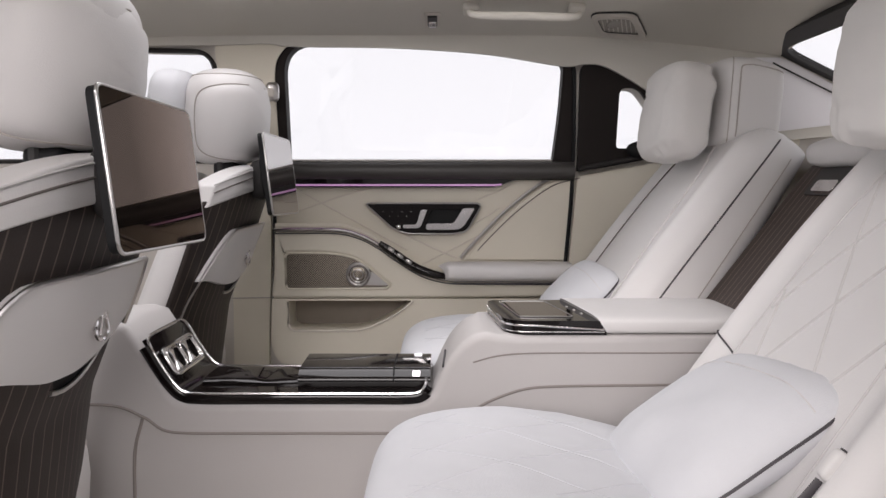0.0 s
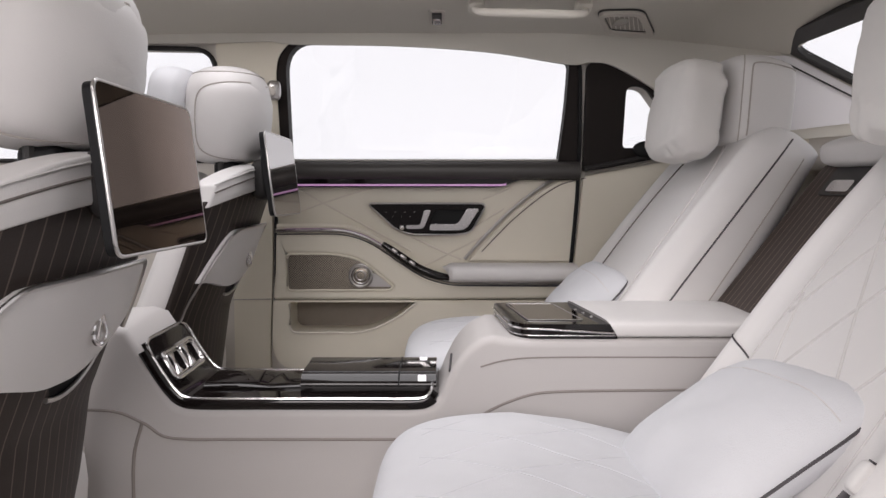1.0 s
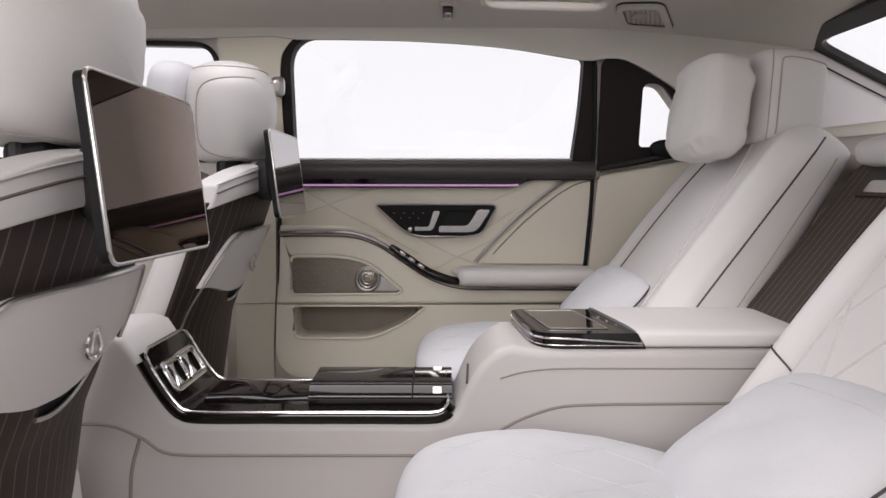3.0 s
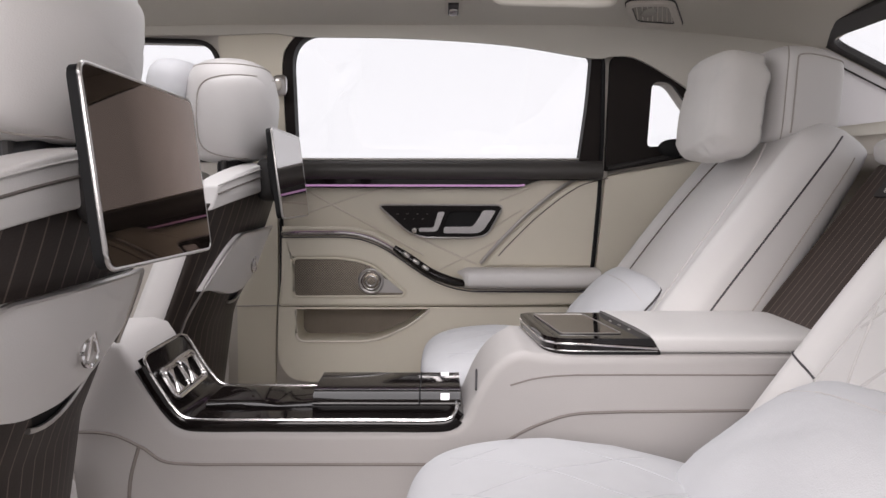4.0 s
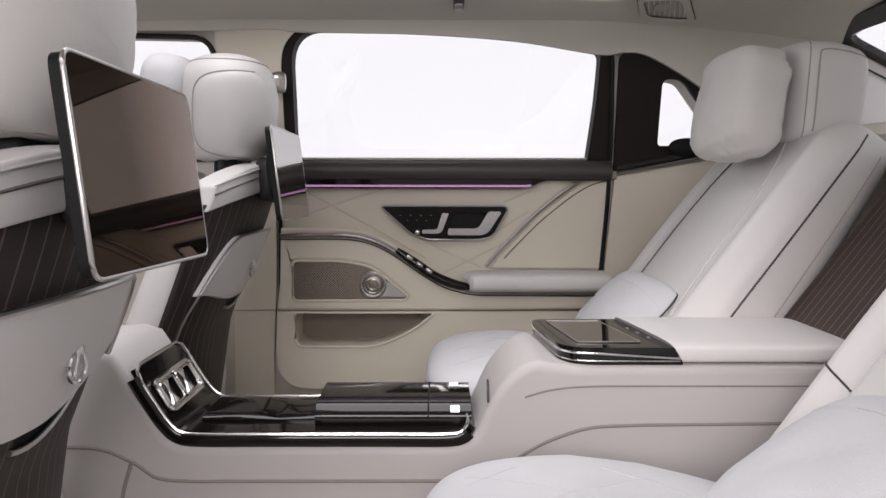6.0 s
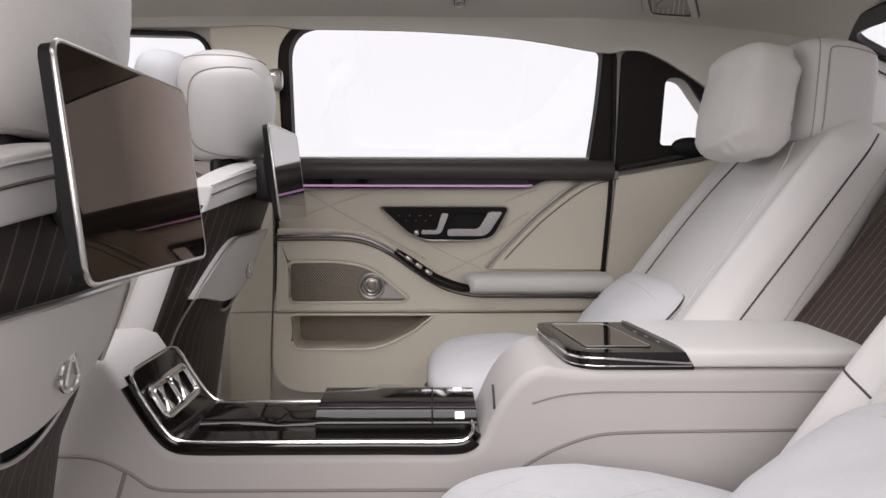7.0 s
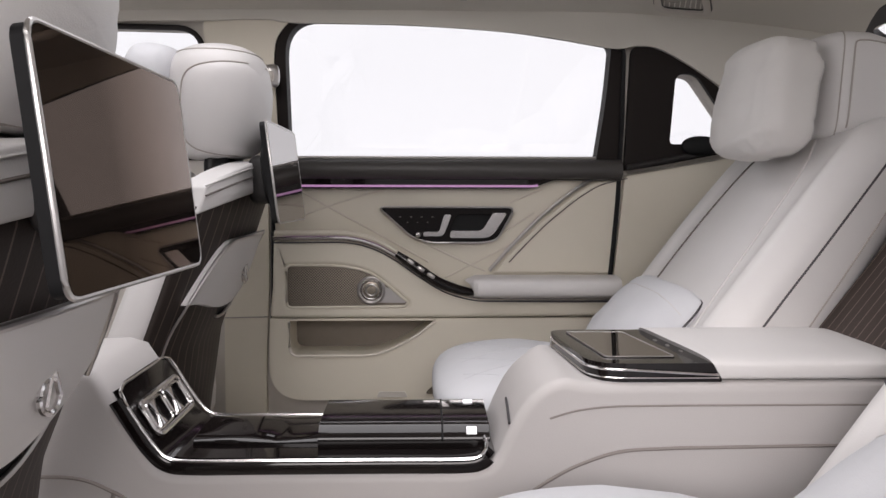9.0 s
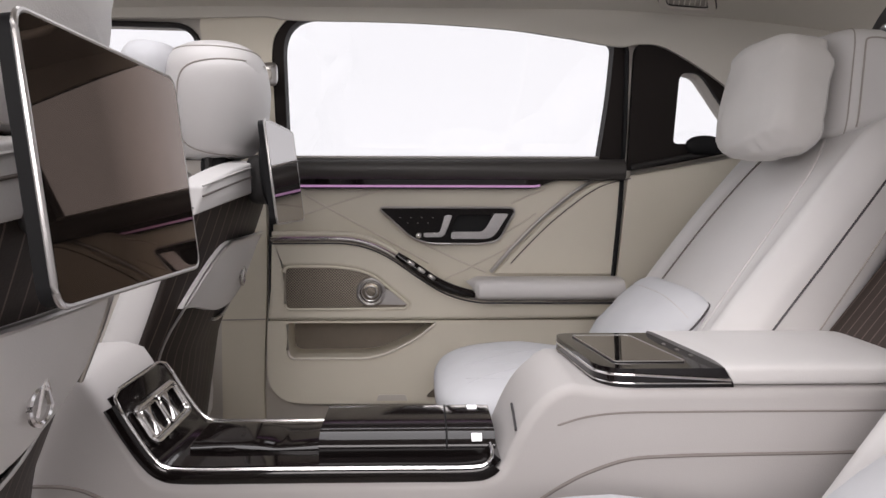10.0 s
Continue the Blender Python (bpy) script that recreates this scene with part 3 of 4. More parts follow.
# chrome strip that sweeps down into the armrest
part("chrome_strip", tube(line3([(a, b + 0.004) for a, b in TOPL], 2.040), 0.0058, 10), CHROME, d, "bright chrome waistline strip")
part("leather_roll", tube(line3([(a, b + 0.014) for a, b in TOPL[:7]], 2.058), 0.0075, 8), BEIGE, d)
part("under_strip", tube(line3([(a, b - 0.006) for a, b in TOPL], 2.0375), 0.0018, 6), PIPING, d)
part("armrest", skin(lambda s, q: Vector((-0.012 + 0.364 * s + (0.014 * (1 - math.sin(q)) if s < 0.03 else 0), 2.045 + 0.052 * se(math.cos(q), 0.6) * min(1, 0.55 + 6 * s), 0.4525 + 0.0245 * se(math.sin(q), 0.55) * min(1, 0.6 + 6 * s))), 40, 28), WHITE, d, "padded white leather armrest")
part("armrest_piping", tube([(0.02, 2.000, 0.4235), (0.346, 2.000, 0.4235)], 0.0018, 6), PIPING, d)
# gloss black switch bank on the slope
SB = [(-0.175, 0.532), (-0.13, 0.500), (-0.08, 0.466), (-0.03, 0.446), (0.012, 0.438)]
bank = part("switch_bank", tube([Vector(p) for p in line3(SB, 2.030, 6)], lambda s: 0.0125 - 0.005 * abs(2 * s - 1) ** 3, 12), BLACK, d, "gloss black window switch bank")
for x, z in ((-0.142, 0.514), (-0.118, 0.497), (-0.094, 0.481)):
    part("window_switch", skin(blob((x, 2.018, z), (0.010, 0.006, 0.005), 0.6, 0.6, (0, 34, 0)), 8, 12), ALU, bank)

# handle escutcheon with seat switches and inner door handle
ES = rounded([(-0.222, 0.640), (0.112, 0.640), (0.068, 0.560), (0.030, 0.553), (-0.098, 0.553), (-0.140, 0.566)], [0.018, 0.022, 0.02, 0.03, 0.03, 0.03], 6)
HOLE = rounded([(-0.032, 0.622), (0.054, 0.622), (0.030, 0.574), (-0.052, 0.574)], 0.010, 5)
esc = part("escutcheon", plate(ES, [HOLE], xz(2.082), 0.022), BLACK, d, "gloss black handle plate", bevel=0.003)
part("escutcheon_rim", tube([(p[0], 2.083, p[1]) for p in ES], 0.0028, 6, True), ALU, d)
part("handle_cup", plate(HOLE, [], xz(2.097), 0.004), RUBBER, esc)
LV = rounded([(0.056, 0.626), (0.090, 0.626), (0.052, 0.566), (-0.048, 0.566), (-0.046, 0.583), (0.030, 0.583)], [0.006, 0.008, 0.02, 0.006, 0.005, 0.012], 5)
part("door_handle", plate(LV, [], xz(2.070), 0.012), CHROME, esc, "chrome inner door handle", bevel=0.003)
SS = rounded([(-0.062, 0.622), (-0.044, 0.622), (-0.064, 0.570), (-0.112, 0.570), (-0.112, 0.580), (-0.074, 0.580)], [0.005, 0.005, 0.012, 0.004, 0.004, 0.008], 5)
part("seat_switch", plate(SS, [], xz(2.070), 0.012), CHROME, esc, "chrome seat-shaped adjuster", bevel=0.0025)
part("seat_switch_knob", skin(blob((-0.124, 2.074, 0.574), (0.007, 0.008, 0.007), 0.8, 0.8), 8, 12), CHROME, esc)
for i in range(4):
    part("memory_button", box((0.005, 0.002, 0.0012), (-0.168 + 0.026 * i, 2.0805, 0.616)), SWITCH_GREY, esc)
for i in range(3):
    part("memory_button", box((0.0022, 0.002, 0.0020), (-0.150 + 0.024 * i, 2.0805, 0.603)), SWITCH_GREY, esc)

# black rubber seal in the gap round the door
part("door_seal", tube([side_place(1, 2.088 if p[1] < 0.75 or p[0] > 0 else 2.104)(p[0], p[1], 0) for p in rounded([(-0.4745, 1.073), (-0.4745, 0.758), (-0.4745, 0.748), (-0.4745, 0.45), (-0.489, 0.17), (0.267, 0.1675), (0.341, 0.395), (0.368, 0.74), (0.353, 1.025), (0.05, 1.073)], [0.06, 0.0, 0.0, 0.2, 0.11, 0.10, 0.1, 0.2, 0.03, 0.1], 8)], 0.0058, 6, True), RUBBER, d)

from mathutils.bvhtree import BVHTree

# ---- front seats, seen from behind ----
SY = 0.92


def back_x(z):
    """The seat back's rear face at its middle, by height."""
    d = max(0.0, 0.68 - z)
    return -0.395 - 0.42 * min(d, 0.28) ** 1.1 - 0.15 * max(0.0, d - 0.28)


def swell(u):
    """How far the curved back shell falls away from its middle."""
    return 0.055 * abs(u) ** 2.3


def front_seat(edge):
    s = thing("front_seat", "white leather front seat with dark pinstriped wooden back shell", "car seat", (-0.6, SY, 0.02), "front seats")

    def shell(z0, z1, half0, half1, proud, mat, name, label="", thick=0.012, nz=16, ny=24, drop=None, parent=s, wrap=1.0, soft=0.003):
        bm = bmesh.new()
        rows = []
        for lay in (0, 1):
            g = []
            for i in range(nz + 1):
                v = i / nz
                r = []
                for j in range(ny + 1):
                    u = -1 + 2 * j / ny
                    zz0 = z0 + (drop(u, 0) if drop else 0)
                    zz1 = z1 + (drop(u, 1) if drop else 0)
                    z = zz0 + (zz1 - zz0) * v
                    half = half0 + (half1 - half0) * v
                    x = back_x(z) + proud - wrap * swell(u) - lay * thick
                    r.append(bm.verts.new((x, SY + half * u, z)))
                g.append(r)
            rows.append(g)
        for g in rows:
            for i in range(nz):
                for j in range(ny):
                    bm.faces.new((g[i][j], g[i][j + 1], g[i + 1][j + 1], g[i + 1][j]))
        ring = lambda g: g[0] + [g[i][ny] for i in range(1, nz + 1)] + g[nz][-2::-1] + [g[i][0] for i in range(nz - 1, 0, -1)]
        a, b = ring(rows[0]), ring(rows[1])
        for i in range(len(a)):
            bm.faces.new((a[i - 1], a[i], b[i], b[i - 1]))
        return part(name, bm, mat, parent, label, bevel=soft, seg=2 if soft < 0.01 else 5)

    # upholstered body in front of the shell
    def body(q, a):
        z = 0.20 + 0.53 * q
        half = (0.200 + 0.02 * math.sin(3.1 * q)) * (1 - 0.5 * max(0, q - 0.82) / 0.18 * 0.45)
        e = 1 if 0.03 < q < 0.985 else 0.82
        return Vector((back_x(z) - 0.092 + 0.060 * e * se(math.cos(a), 0.7), SY + half * e * se(math.sin(a), 0.55), z - 0.012 - 0.045 * se(math.sin(a), 0.55) ** 2 * q ** 4))
    part("backrest", skin(body, 36, 40), WHITE, s)
    part("seat_cushion", skin(blob((-0.80, SY, 0.25), (0.27, 0.25, 0.09), 0.4, 0.5), 16, 32), WHITE, s)
    part("seat_base", box((0.40, 0.36, 0.18), (-0.80, SY, 0.11)), PLASTIC, s, bevel=0.02)
    shell(0.14, 0.692, 0.205, 0.226, 0.004, PIN, "back_shell", "dark wood back shell with fine light pinstripes", drop=lambda u, t: -0.038 * u * u if t else 0.0, nz=30, ny=30)
    # pale shoulder band over the shell
    shell(0.680, 0.735, 0.224, 0.210, 0.012, WHITE, "shoulder_band", "padded pale leather shoulder band", 0.05, 10, 26, drop=lambda u, t: -0.038 * u * u - (0.010 * abs(u) ** 6 if t else 0), soft=0.012)
    for zz, mt, r in ((0.711, THREAD, 0.0017), (0.727, PALE_SEAM, 0.0015)):
        part("shoulder_seam", tube([(back_x(zz) + 0.0125 - swell(u), SY + 0.214 * u, zz - 0.038 * u * u) for u in (-1 + i / 14 for i in range(29))], r, 6), mt, s)
    # magazine pocket with a metal edge that runs on down the shell's flank
    def ease(k):
        k = max(0.0, min(1.0, k))
        return k * k * (3 - 2 * k)

    def pocket_top(u):
        return 0.596 - 0.010 * u * u - 0.100 * max(0.0, (abs(u) - (edge if u < 0 else 0.83) + 0.33) / 0.33) ** 2.2

    def pocket_foot(u):
        return 0.466 + 0.020 * ease((-u - 0.3) / 0.5) + 0.050 * ease((u + 0.15) / 0.8)

    bm = bmesh.new()
    lays = []
    for out in (0.018, 0.004):
        rows = []
        for i in range(13):
            row = []
            for j in range(33):
                u = -edge + (edge + 0.83) * j / 32
                z = pocket_foot(u) + (max(pocket_top(u), pocket_foot(u) + 0.004) - pocket_foot(u)) * i / 12
                row.append(bm.verts.new((back_x(z) + out - swell(u), SY + 0.216 * u, z)))
            rows.append(row)
        lays.append(rows)
    for g in lays:
        for i in range(12):
            for j in range(32):
                bm.faces.new((g[i][j], g[i][j + 1], g[i + 1][j + 1], g[i + 1][j]))
    hem = lambda g: g[0] + [g[i][32] for i in range(1, 13)] + g[12][-2::-1] + [g[i][0] for i in range(11, 0, -1)]
    p, q = hem(lays[0]), hem(lays[1])
    for i in range(len(p)):
        bm.faces.new((p[i - 1], p[i], q[i], q[i - 1]))
    pocket = part("pocket", bm, WHITE, s, "pale leather magazine pocket", bevel=0.003, seg=2)
    lip = [(back_x(pocket_top(u)) + 0.0185 - swell(u), SY + 0.216 * u, pocket_top(u)) for u in (0.83 - (edge + 0.83) * i / 40 for i in range(41))]
    part("pocket_lip", tube(lip, 0.0036, 8), ALU, pocket, "satin metal pocket lip")
    part("flank_strip", tube([(back_x(z) + 0.006 + 0.012 * max(0, z - 0.44) / 0.05 - swell(u), SY + 0.216 * u, z) for u, z in ((-edge - 0.015 * k / 14, 0.490 - 0.020 * k) for k in range(15))], 0.0022, 8), ALU, s, "thin metal line on the shell's flank")
    notch = [(u, pocket_foot(u)) for u in (-0.20 + 0.72 * i / 12 for i in range(13))]
    bm = bmesh.new()
    up_row = [bm.verts.new((back_x(z) + 0.0062 - swell(u), SY + 0.216 * u, z + 0.004)) for u, z in notch]
    low_row = [bm.verts.new((back_x(z - 0.03) + 0.0062 - swell(u), SY + 0.216 * u, z - 0.028 * math.sin(math.pi * (0.25 + 0.75 * i / 12)) ** 0.7)) for i, (u, z) in enumerate(notch)]
    for i in range(12):
        bm.faces.new((up_row[i], up_row[i + 1], low_row[i + 1], low_row[i]))
    rim_pts = [v.co + Vector((0.003, 0, 0)) for v in low_row]
    bmesh.ops.solidify(bm, geom=bm.faces[:], thickness=0.002)
    part("pocket_notch", bm, RUBBER, s)
    part("notch_rim", tube(rim_pts, 0.0034, 8), ALU, s)
    # emblem
    ey, ez = SY + 0.004, 0.523
    ex = back_x(ez) + 0.020
    em = part("emblem", tube([(ex, ey + 0.017 * math.cos(q) - 0.004, ez - 0.006 + 0.015 * math.sin(q)) for q in (2 * math.pi * i / 24 for i in range(24))], 0.0028, 6, True), CHROME, s, "chrome emblem on the pocket")
    part("emblem_bar", tube([(ex, ey - 0.012, ez - 0.014), (ex + 0.001, ey + 0.002, ez + 0.020), (ex, ey + 0.013, ez - 0.010)], 0.003, 6), CHROME, em)
    part("emblem_bar", tube([(ex, ey + 0.002, ez + 0.006), (ex, ey + 0.010, ez + 0.024)], 0.003, 6), CHROME, em)
    # lower chrome sweep
    part("foot_strip", tube([(back_x(z) + 0.006 - swell(u), SY + 0.212 * u, z) for u, z in ((0.2 + 0.8 * i / 16, 0.185 + 0.11 * (i / 16) ** 2.4) for i in range(17))], 0.0035, 8), ALU, s)
    # head restraint
    def rest(u, v, out=0.0):
        """Head restraint: u round it from the rear, v from -1 to 1 up it."""
        r = (1 - abs(v) ** (4.5 if v > 0 else 9.0)) ** 0.45 * (0.90 + 0.10 * ease(v + 1)) if abs(v) < 1 else 0
        return Vector((-0.470 + (0.090 * r + out) * se(math.cos(u), 0.92) + 0.006 * v, SY + (0.122 * r + out) * se(math.sin(u), 0.92), 0.842 + 0.108 * v))

    head = part("headrest", skin(lambda k, q: rest(q, -0.9995 + 1.999 * (0.5 - 0.5 * math.cos(math.pi * k))), 36, 56), WHITE, s, "rounded white leather head restraint", sharp=70)

    def rest_panel(k, q, lift):
        w, v = k * se(math.cos(q), 0.42), k * se(math.sin(q), 0.42)
        return rest(radians(112) * w, -0.16 + 0.76 * v, lift)
    bm = bmesh.new()
    rings = [[bm.verts.new(rest_panel(k, 2 * math.pi * j / 56, 0.0055 * (1 - k ** 14) - 0.001 * k ** 14)) for j in range(56)] for k in (0.02, 0.2, 0.4, 0.6, 0.75, 0.86, 0.93, 0.97, 0.99, 1.0)]
    for p, q in zip(rings, rings[1:]):
        for j in range(56):
            bm.faces.new((p[j], p[(j + 1) % 56], q[(j + 1) % 56], q[j]))
    bm.faces.new(rings[0])
    part("headrest_panel", bm, WHITE, head, "inset rear panel of the head restraint", sharp=80)
    part("headrest_seam", tube([rest_panel(1.0, 2 * math.pi * i / 72, 0.0004) for i in range(72)], 0.0014, 6, True), SEAM, head)
    part("crown_seam", tube([rest(radians(150) * (-1 + i / 20), 0.80, 0.0006) for i in range(41)], 0.0012, 6), SEAM, head)
    part("head_pillow", skin(blob((-0.575, SY, 0.872), (0.045, 0.126, 0.074), 0.6, 0.6, (0, 8, 0)), 18, 32), SUEDE, head, "soft pale head pillow")
    # dark block that fills the gap between head restraint and shoulder band
    part("headrest_gap_filler", box((0.05, 0.13, 0.04), (-0.462, SY, 0.722)), RUBBER, s, bevel=0.012)
    for dy in (-0.06, 0.06):
        part("headrest_post", tube([(-0.47, SY + dy, 0.69), (-0.47, SY + dy, 0.78)], 0.008, 10), PLASTIC, s)
    # display on its bracket
    sy = SY - 0.03
    m = pose(-0.338, 0.887, 0.710, -1.1, -6.6, 0)
    disp = part("display", screen_body(m @ pose(-0.0065, 0, 0), 0.1345, 0.0870, 0.012), RUBBER, s, "rear entertainment display with bright rim", bevel=0.0045, seg=3)
    part("display_glass", screen_body(m @ pose(-0.0002, 0, 0), 0.1335, 0.0860, 0.002), SCREEN, disp, "glossy dark display glass")
    rim = [m @ Vector((-0.001, a, b)) for a, b in rounded([(-0.135, -0.0875), (0.135, -0.0875), (0.135, 0.0875), (-0.135, 0.0875)], 0.014, 6)]
    part("display_rim", tube(rim, 0.0022, 8, True), ALU, disp, "satin aluminium rim")
    part("display_back", skin(blob((-0.356, 0.887, 0.706), (0.012, 0.10, 0.062), 0.4, 0.6, (-1, -6.6, 0)), 14, 28), RUBBER, disp)
    part("bracket", skin(blob((-0.375, sy, 0.700), (0.03, 0.06, 0.045), 0.5, 0.5), 12, 20), PLASTIC, s)
    return s


def screen_body(m, a, b, t):
    o = rounded([(-a, -b), (a, -b), (a, b), (-a, b)], 0.014, 6)
    return plate(o, [], lambda p, q, c: m @ Vector((c - t / 2, p, q)), t)


front_seat(0.98)
front_seat(0.83).matrix_basis = Matrix.Translation((-0.6 - 0.027, SY + 0.802, 0.024))

# ---- rear seats ----
RY = 0.895
UP = Vector((math.sin(radians(36)), 0, math.cos(radians(36))))
OUT = Vector((-math.cos(radians(36)), 0, math.sin(radians(36))))


BACK = 0.065  # the near backrest stands further back


def back_face(s, q):
    """Rear backrest: s up the back, q round its section."""
    c = Vector((0.30 + BACK, RY, 0.27)) + UP * (0.655 * s)
    half = 0.243 - 0.03 * max(0, s - 0.55) ** 1.5 / 0.3
    e = min(1.0, (max(0.0, 1 - s) / 0.10 + 0.03) ** 0.45) if s > 0.9 else 1.0
    cy, cx = se(math.cos(q), 0.62), se(math.sin(q), 0.62)
    bol = 0.028 * math.exp(-((abs(cy) - 0.86) / 0.11) ** 2) * (1 - 0.4 * s) + 0.010 * math.sin(math.pi * s) if cx > 0 else 0.010 * math.sin(math.pi * s)
    dep = (0.062 * e if cx > 0 else 0.185 - 0.10 * s)
    return c + OUT * (cx * dep + bol - 0.02 * (1 - e)) + Vector((0, half * cy * (0.7 + 0.3 * e), 0))


def on_back(pts, lift=0.001):
    """Seam on the backrest's front: pts are (s, across -1 to 1)."""
    out = []
    for s, u in smooth_2(pts):
        q = math.acos(max(-1, min(1, se(u, 1 / 0.62))))
        out.append(back_face(s, q) + OUT * lift)
    return out


def smooth_2(pts, n=8):
    return [(p.x, p.y) for p in smooth_line([(a, b, 0) for a, b in pts], n)]


def cushion_F(c, size):
    a, b, h = size

    def puff(p):
        u, v = p.x / a, p.y / b
        if p.z > 0:
            lobes = 0.003 * math.exp(-((abs(v) - 0.72) / 0.2) ** 2)
            p = p + Vector((0, 0, lobes - 0.060 * max(0, u + 0.25) ** 1.2 + 0.01 * (1 - u * u)))
        if u < 0:
            p.x -= 0.03 * max(0, p.z / h) * (1 - 0.35 * v * v)
        return p
    return blob(c, size, 0.5, 0.55, (0, 0, 0), puff)


def pillow(name, c, w, h, t, lean, label, tilt=0, roll=0, top=False):
    m = Matrix.Translation(c) @ Matrix.Rotation(radians(roll), 4, "Z") @ Matrix.Rotation(radians(lean), 4, "Y") @ Matrix.Rotation(radians(tilt), 4, "X")
    th = thing(name, label, "cushion", c, "lumbar cushions")

    def F(side):
        def G(u, v):
            k = ((1 - abs(u) ** 2.6) * (1 - abs(v) ** 2.6)) ** 0.5 if abs(u) < 1 and abs(v) < 1 else 0
            y = u * w / 2 * (1 - 0.04 * (1 - v * v) - 0.12 * v ** 4)
            z = v * h / 2 * (1 - 0.05 * (1 - u * u) - 0.15 * u ** 4)
            q = Vector((u * 2.2 + c[1] * 7, v * 2.2, side))
            wr = (0.004 * noise.noise(q) + 0.002 * abs(noise.noise(q * 2.3)) + 0.0012 * noise.noise(q * 6)) * min(1, 3 * k)
            return m @ Vector((-side * (t / 2 * k + wr), y, z))
        return G
    bm = bmesh.new()
    n = 28
    grids = []
    for side in (1, -1):
        G = F(side)
        grids.append([[bm.verts.new(G(math.sin(math.pi / 2 * (-1 + 2 * i / n)), math.sin(math.pi / 2 * (-1 + 2 * j / n)))) for j in range(n + 1)] for i in range(n + 1)])
    for g in grids:
        for i in range(n):
            for j in range(n):
                bm.faces.new((g[i][j], g[i + 1][j], g[i + 1][j + 1], g[i][j + 1]))
    bmesh.ops.remove_doubles(bm, verts=bm.verts, dist=1e-5)
    part("cover", bm, SUEDE, th, sharp=80)
    G = F(1)
    loop = [(math.sin(math.pi / 2 * (-1 + 2 * i / n)), -1) for i in range(n)] + [(1, math.sin(math.pi / 2 * (-1 + 2 * i / n))) for i in range(n)] + \
           [(-math.sin(math.pi / 2 * (-1 + 2 * i / n)), 1) for i in range(n)] + [(-1, -math.sin(math.pi / 2 * (-1 + 2 * i / n))) for i in range(n)]
    end = loop[3 * n - (n - 2 if top else -1):] + loop[:1]
    part("piping", tube([G(u, v) for u, v in end], 0.0020, 6), PIPING, th, "dark piped edge")
    part("seam", tube([G(-1 + 2 * i / 40, 0.55 + 0.04 * math.sin(i / 9)) for i in range(1, 40)], 0.0009, 6), FAINT_SEAM, th)
    return th


def rear_seat(quilted=True):
    s = thing("rear_seat", "reclined white quilted leather rear seat", "car seat", (0.2, RY, 0.02), "rear seats")
    part("backrest", skin(back_face, 60, 72), WHITE, s, sharp=60)
    part("seat_base", skin(blob((0.16, RY, 0.15), (0.24, 0.22, 0.14), 0.3, 0.3), 16, 32), WHITE, s)
    F = cushion_F((0.175, RY, 0.288), (0.260, 0.232, 0.078))
    seat_pad = part("seat_cushion", skin(F, 40, 72), SUEDE, s, sharp=60)
    cloth = BVHTree.FromPolygons([v.co for v in seat_pad.data.vertices], [tuple(p.vertices) for p in seat_pad.data.polygons])
    for k in range(-3, 4):
        for tilt in (1, -1):
            pts = []
            for i in range(41):
                x = -0.04 + 0.40 * i / 40
                y = RY + 0.11 * k + tilt * 0.62 * (x - 0.16)
                if abs(y - RY) > 0.135:
                    continue
                hit = cloth.ray_cast(Vector((x, y, 0.6)), Vector((0, 0, -1)))[0]
                if hit:
                    pts.append(hit + Vector((0, 0, -0.0002)))
            if len(pts) > 3:
                part("quilt_seam", tube(pts, 0.0008, 6), CUSHION_SEAM, s)
    # dark edge piping along both flanks
    for q in (0.0, math.pi):
        part("edge_piping", tube([back_face(k / 30, q) + OUT * 0.002 for k in range(2, 30)], 0.0019, 6), PIPING, s)
    for u in (-0.60, 0.60):
        part("bolster_seam", tube(on_back([(0.10, u * 1.05), (0.4, u), (0.75, u * 0.86), (0.88, u * 0.6)]), 0.0012 if quilted else 0.0022, 6), PALE_SEAM if quilted else THREAD if u > 0 else FAINT_SEAM, s)
    for pts in ([(0.15, -0.5), (0.45, 0.0), (0.75, 0.5)], [(0.15, 0.5), (0.45, 0.0), (0.75, -0.5)], [(0.40, -0.56), (0.6, -0.2), (0.85, 0.25)], [(0.40, 0.56), (0.6, 0.2), (0.85, -0.25)],
                [(0.15, 0.1), (0.3, 0.36), (0.45, 0.56)], [(0.15, -0.1), (0.3, -0.36), (0.45, -0.56)]) if quilted else ():
        part("quilt_seam", tube(on_back(pts, 0.0004), 0.0020, 6), PALE_SEAM, s)
    for q in (-0.22, math.pi + 0.22):
        part("flank_seam", tube([back_face(k / 30, q) for k in range(3, 29)], 0.0014, 6), SEAM, s)
    if quilted:
        part("corner_seam", tube([back_face(0.335 - 0.06 * k / 12, 0.02 + 1.05 * k / 12) + OUT * 0.001 for k in range(13)], 0.0015, 6), PIPING, s)
    return s


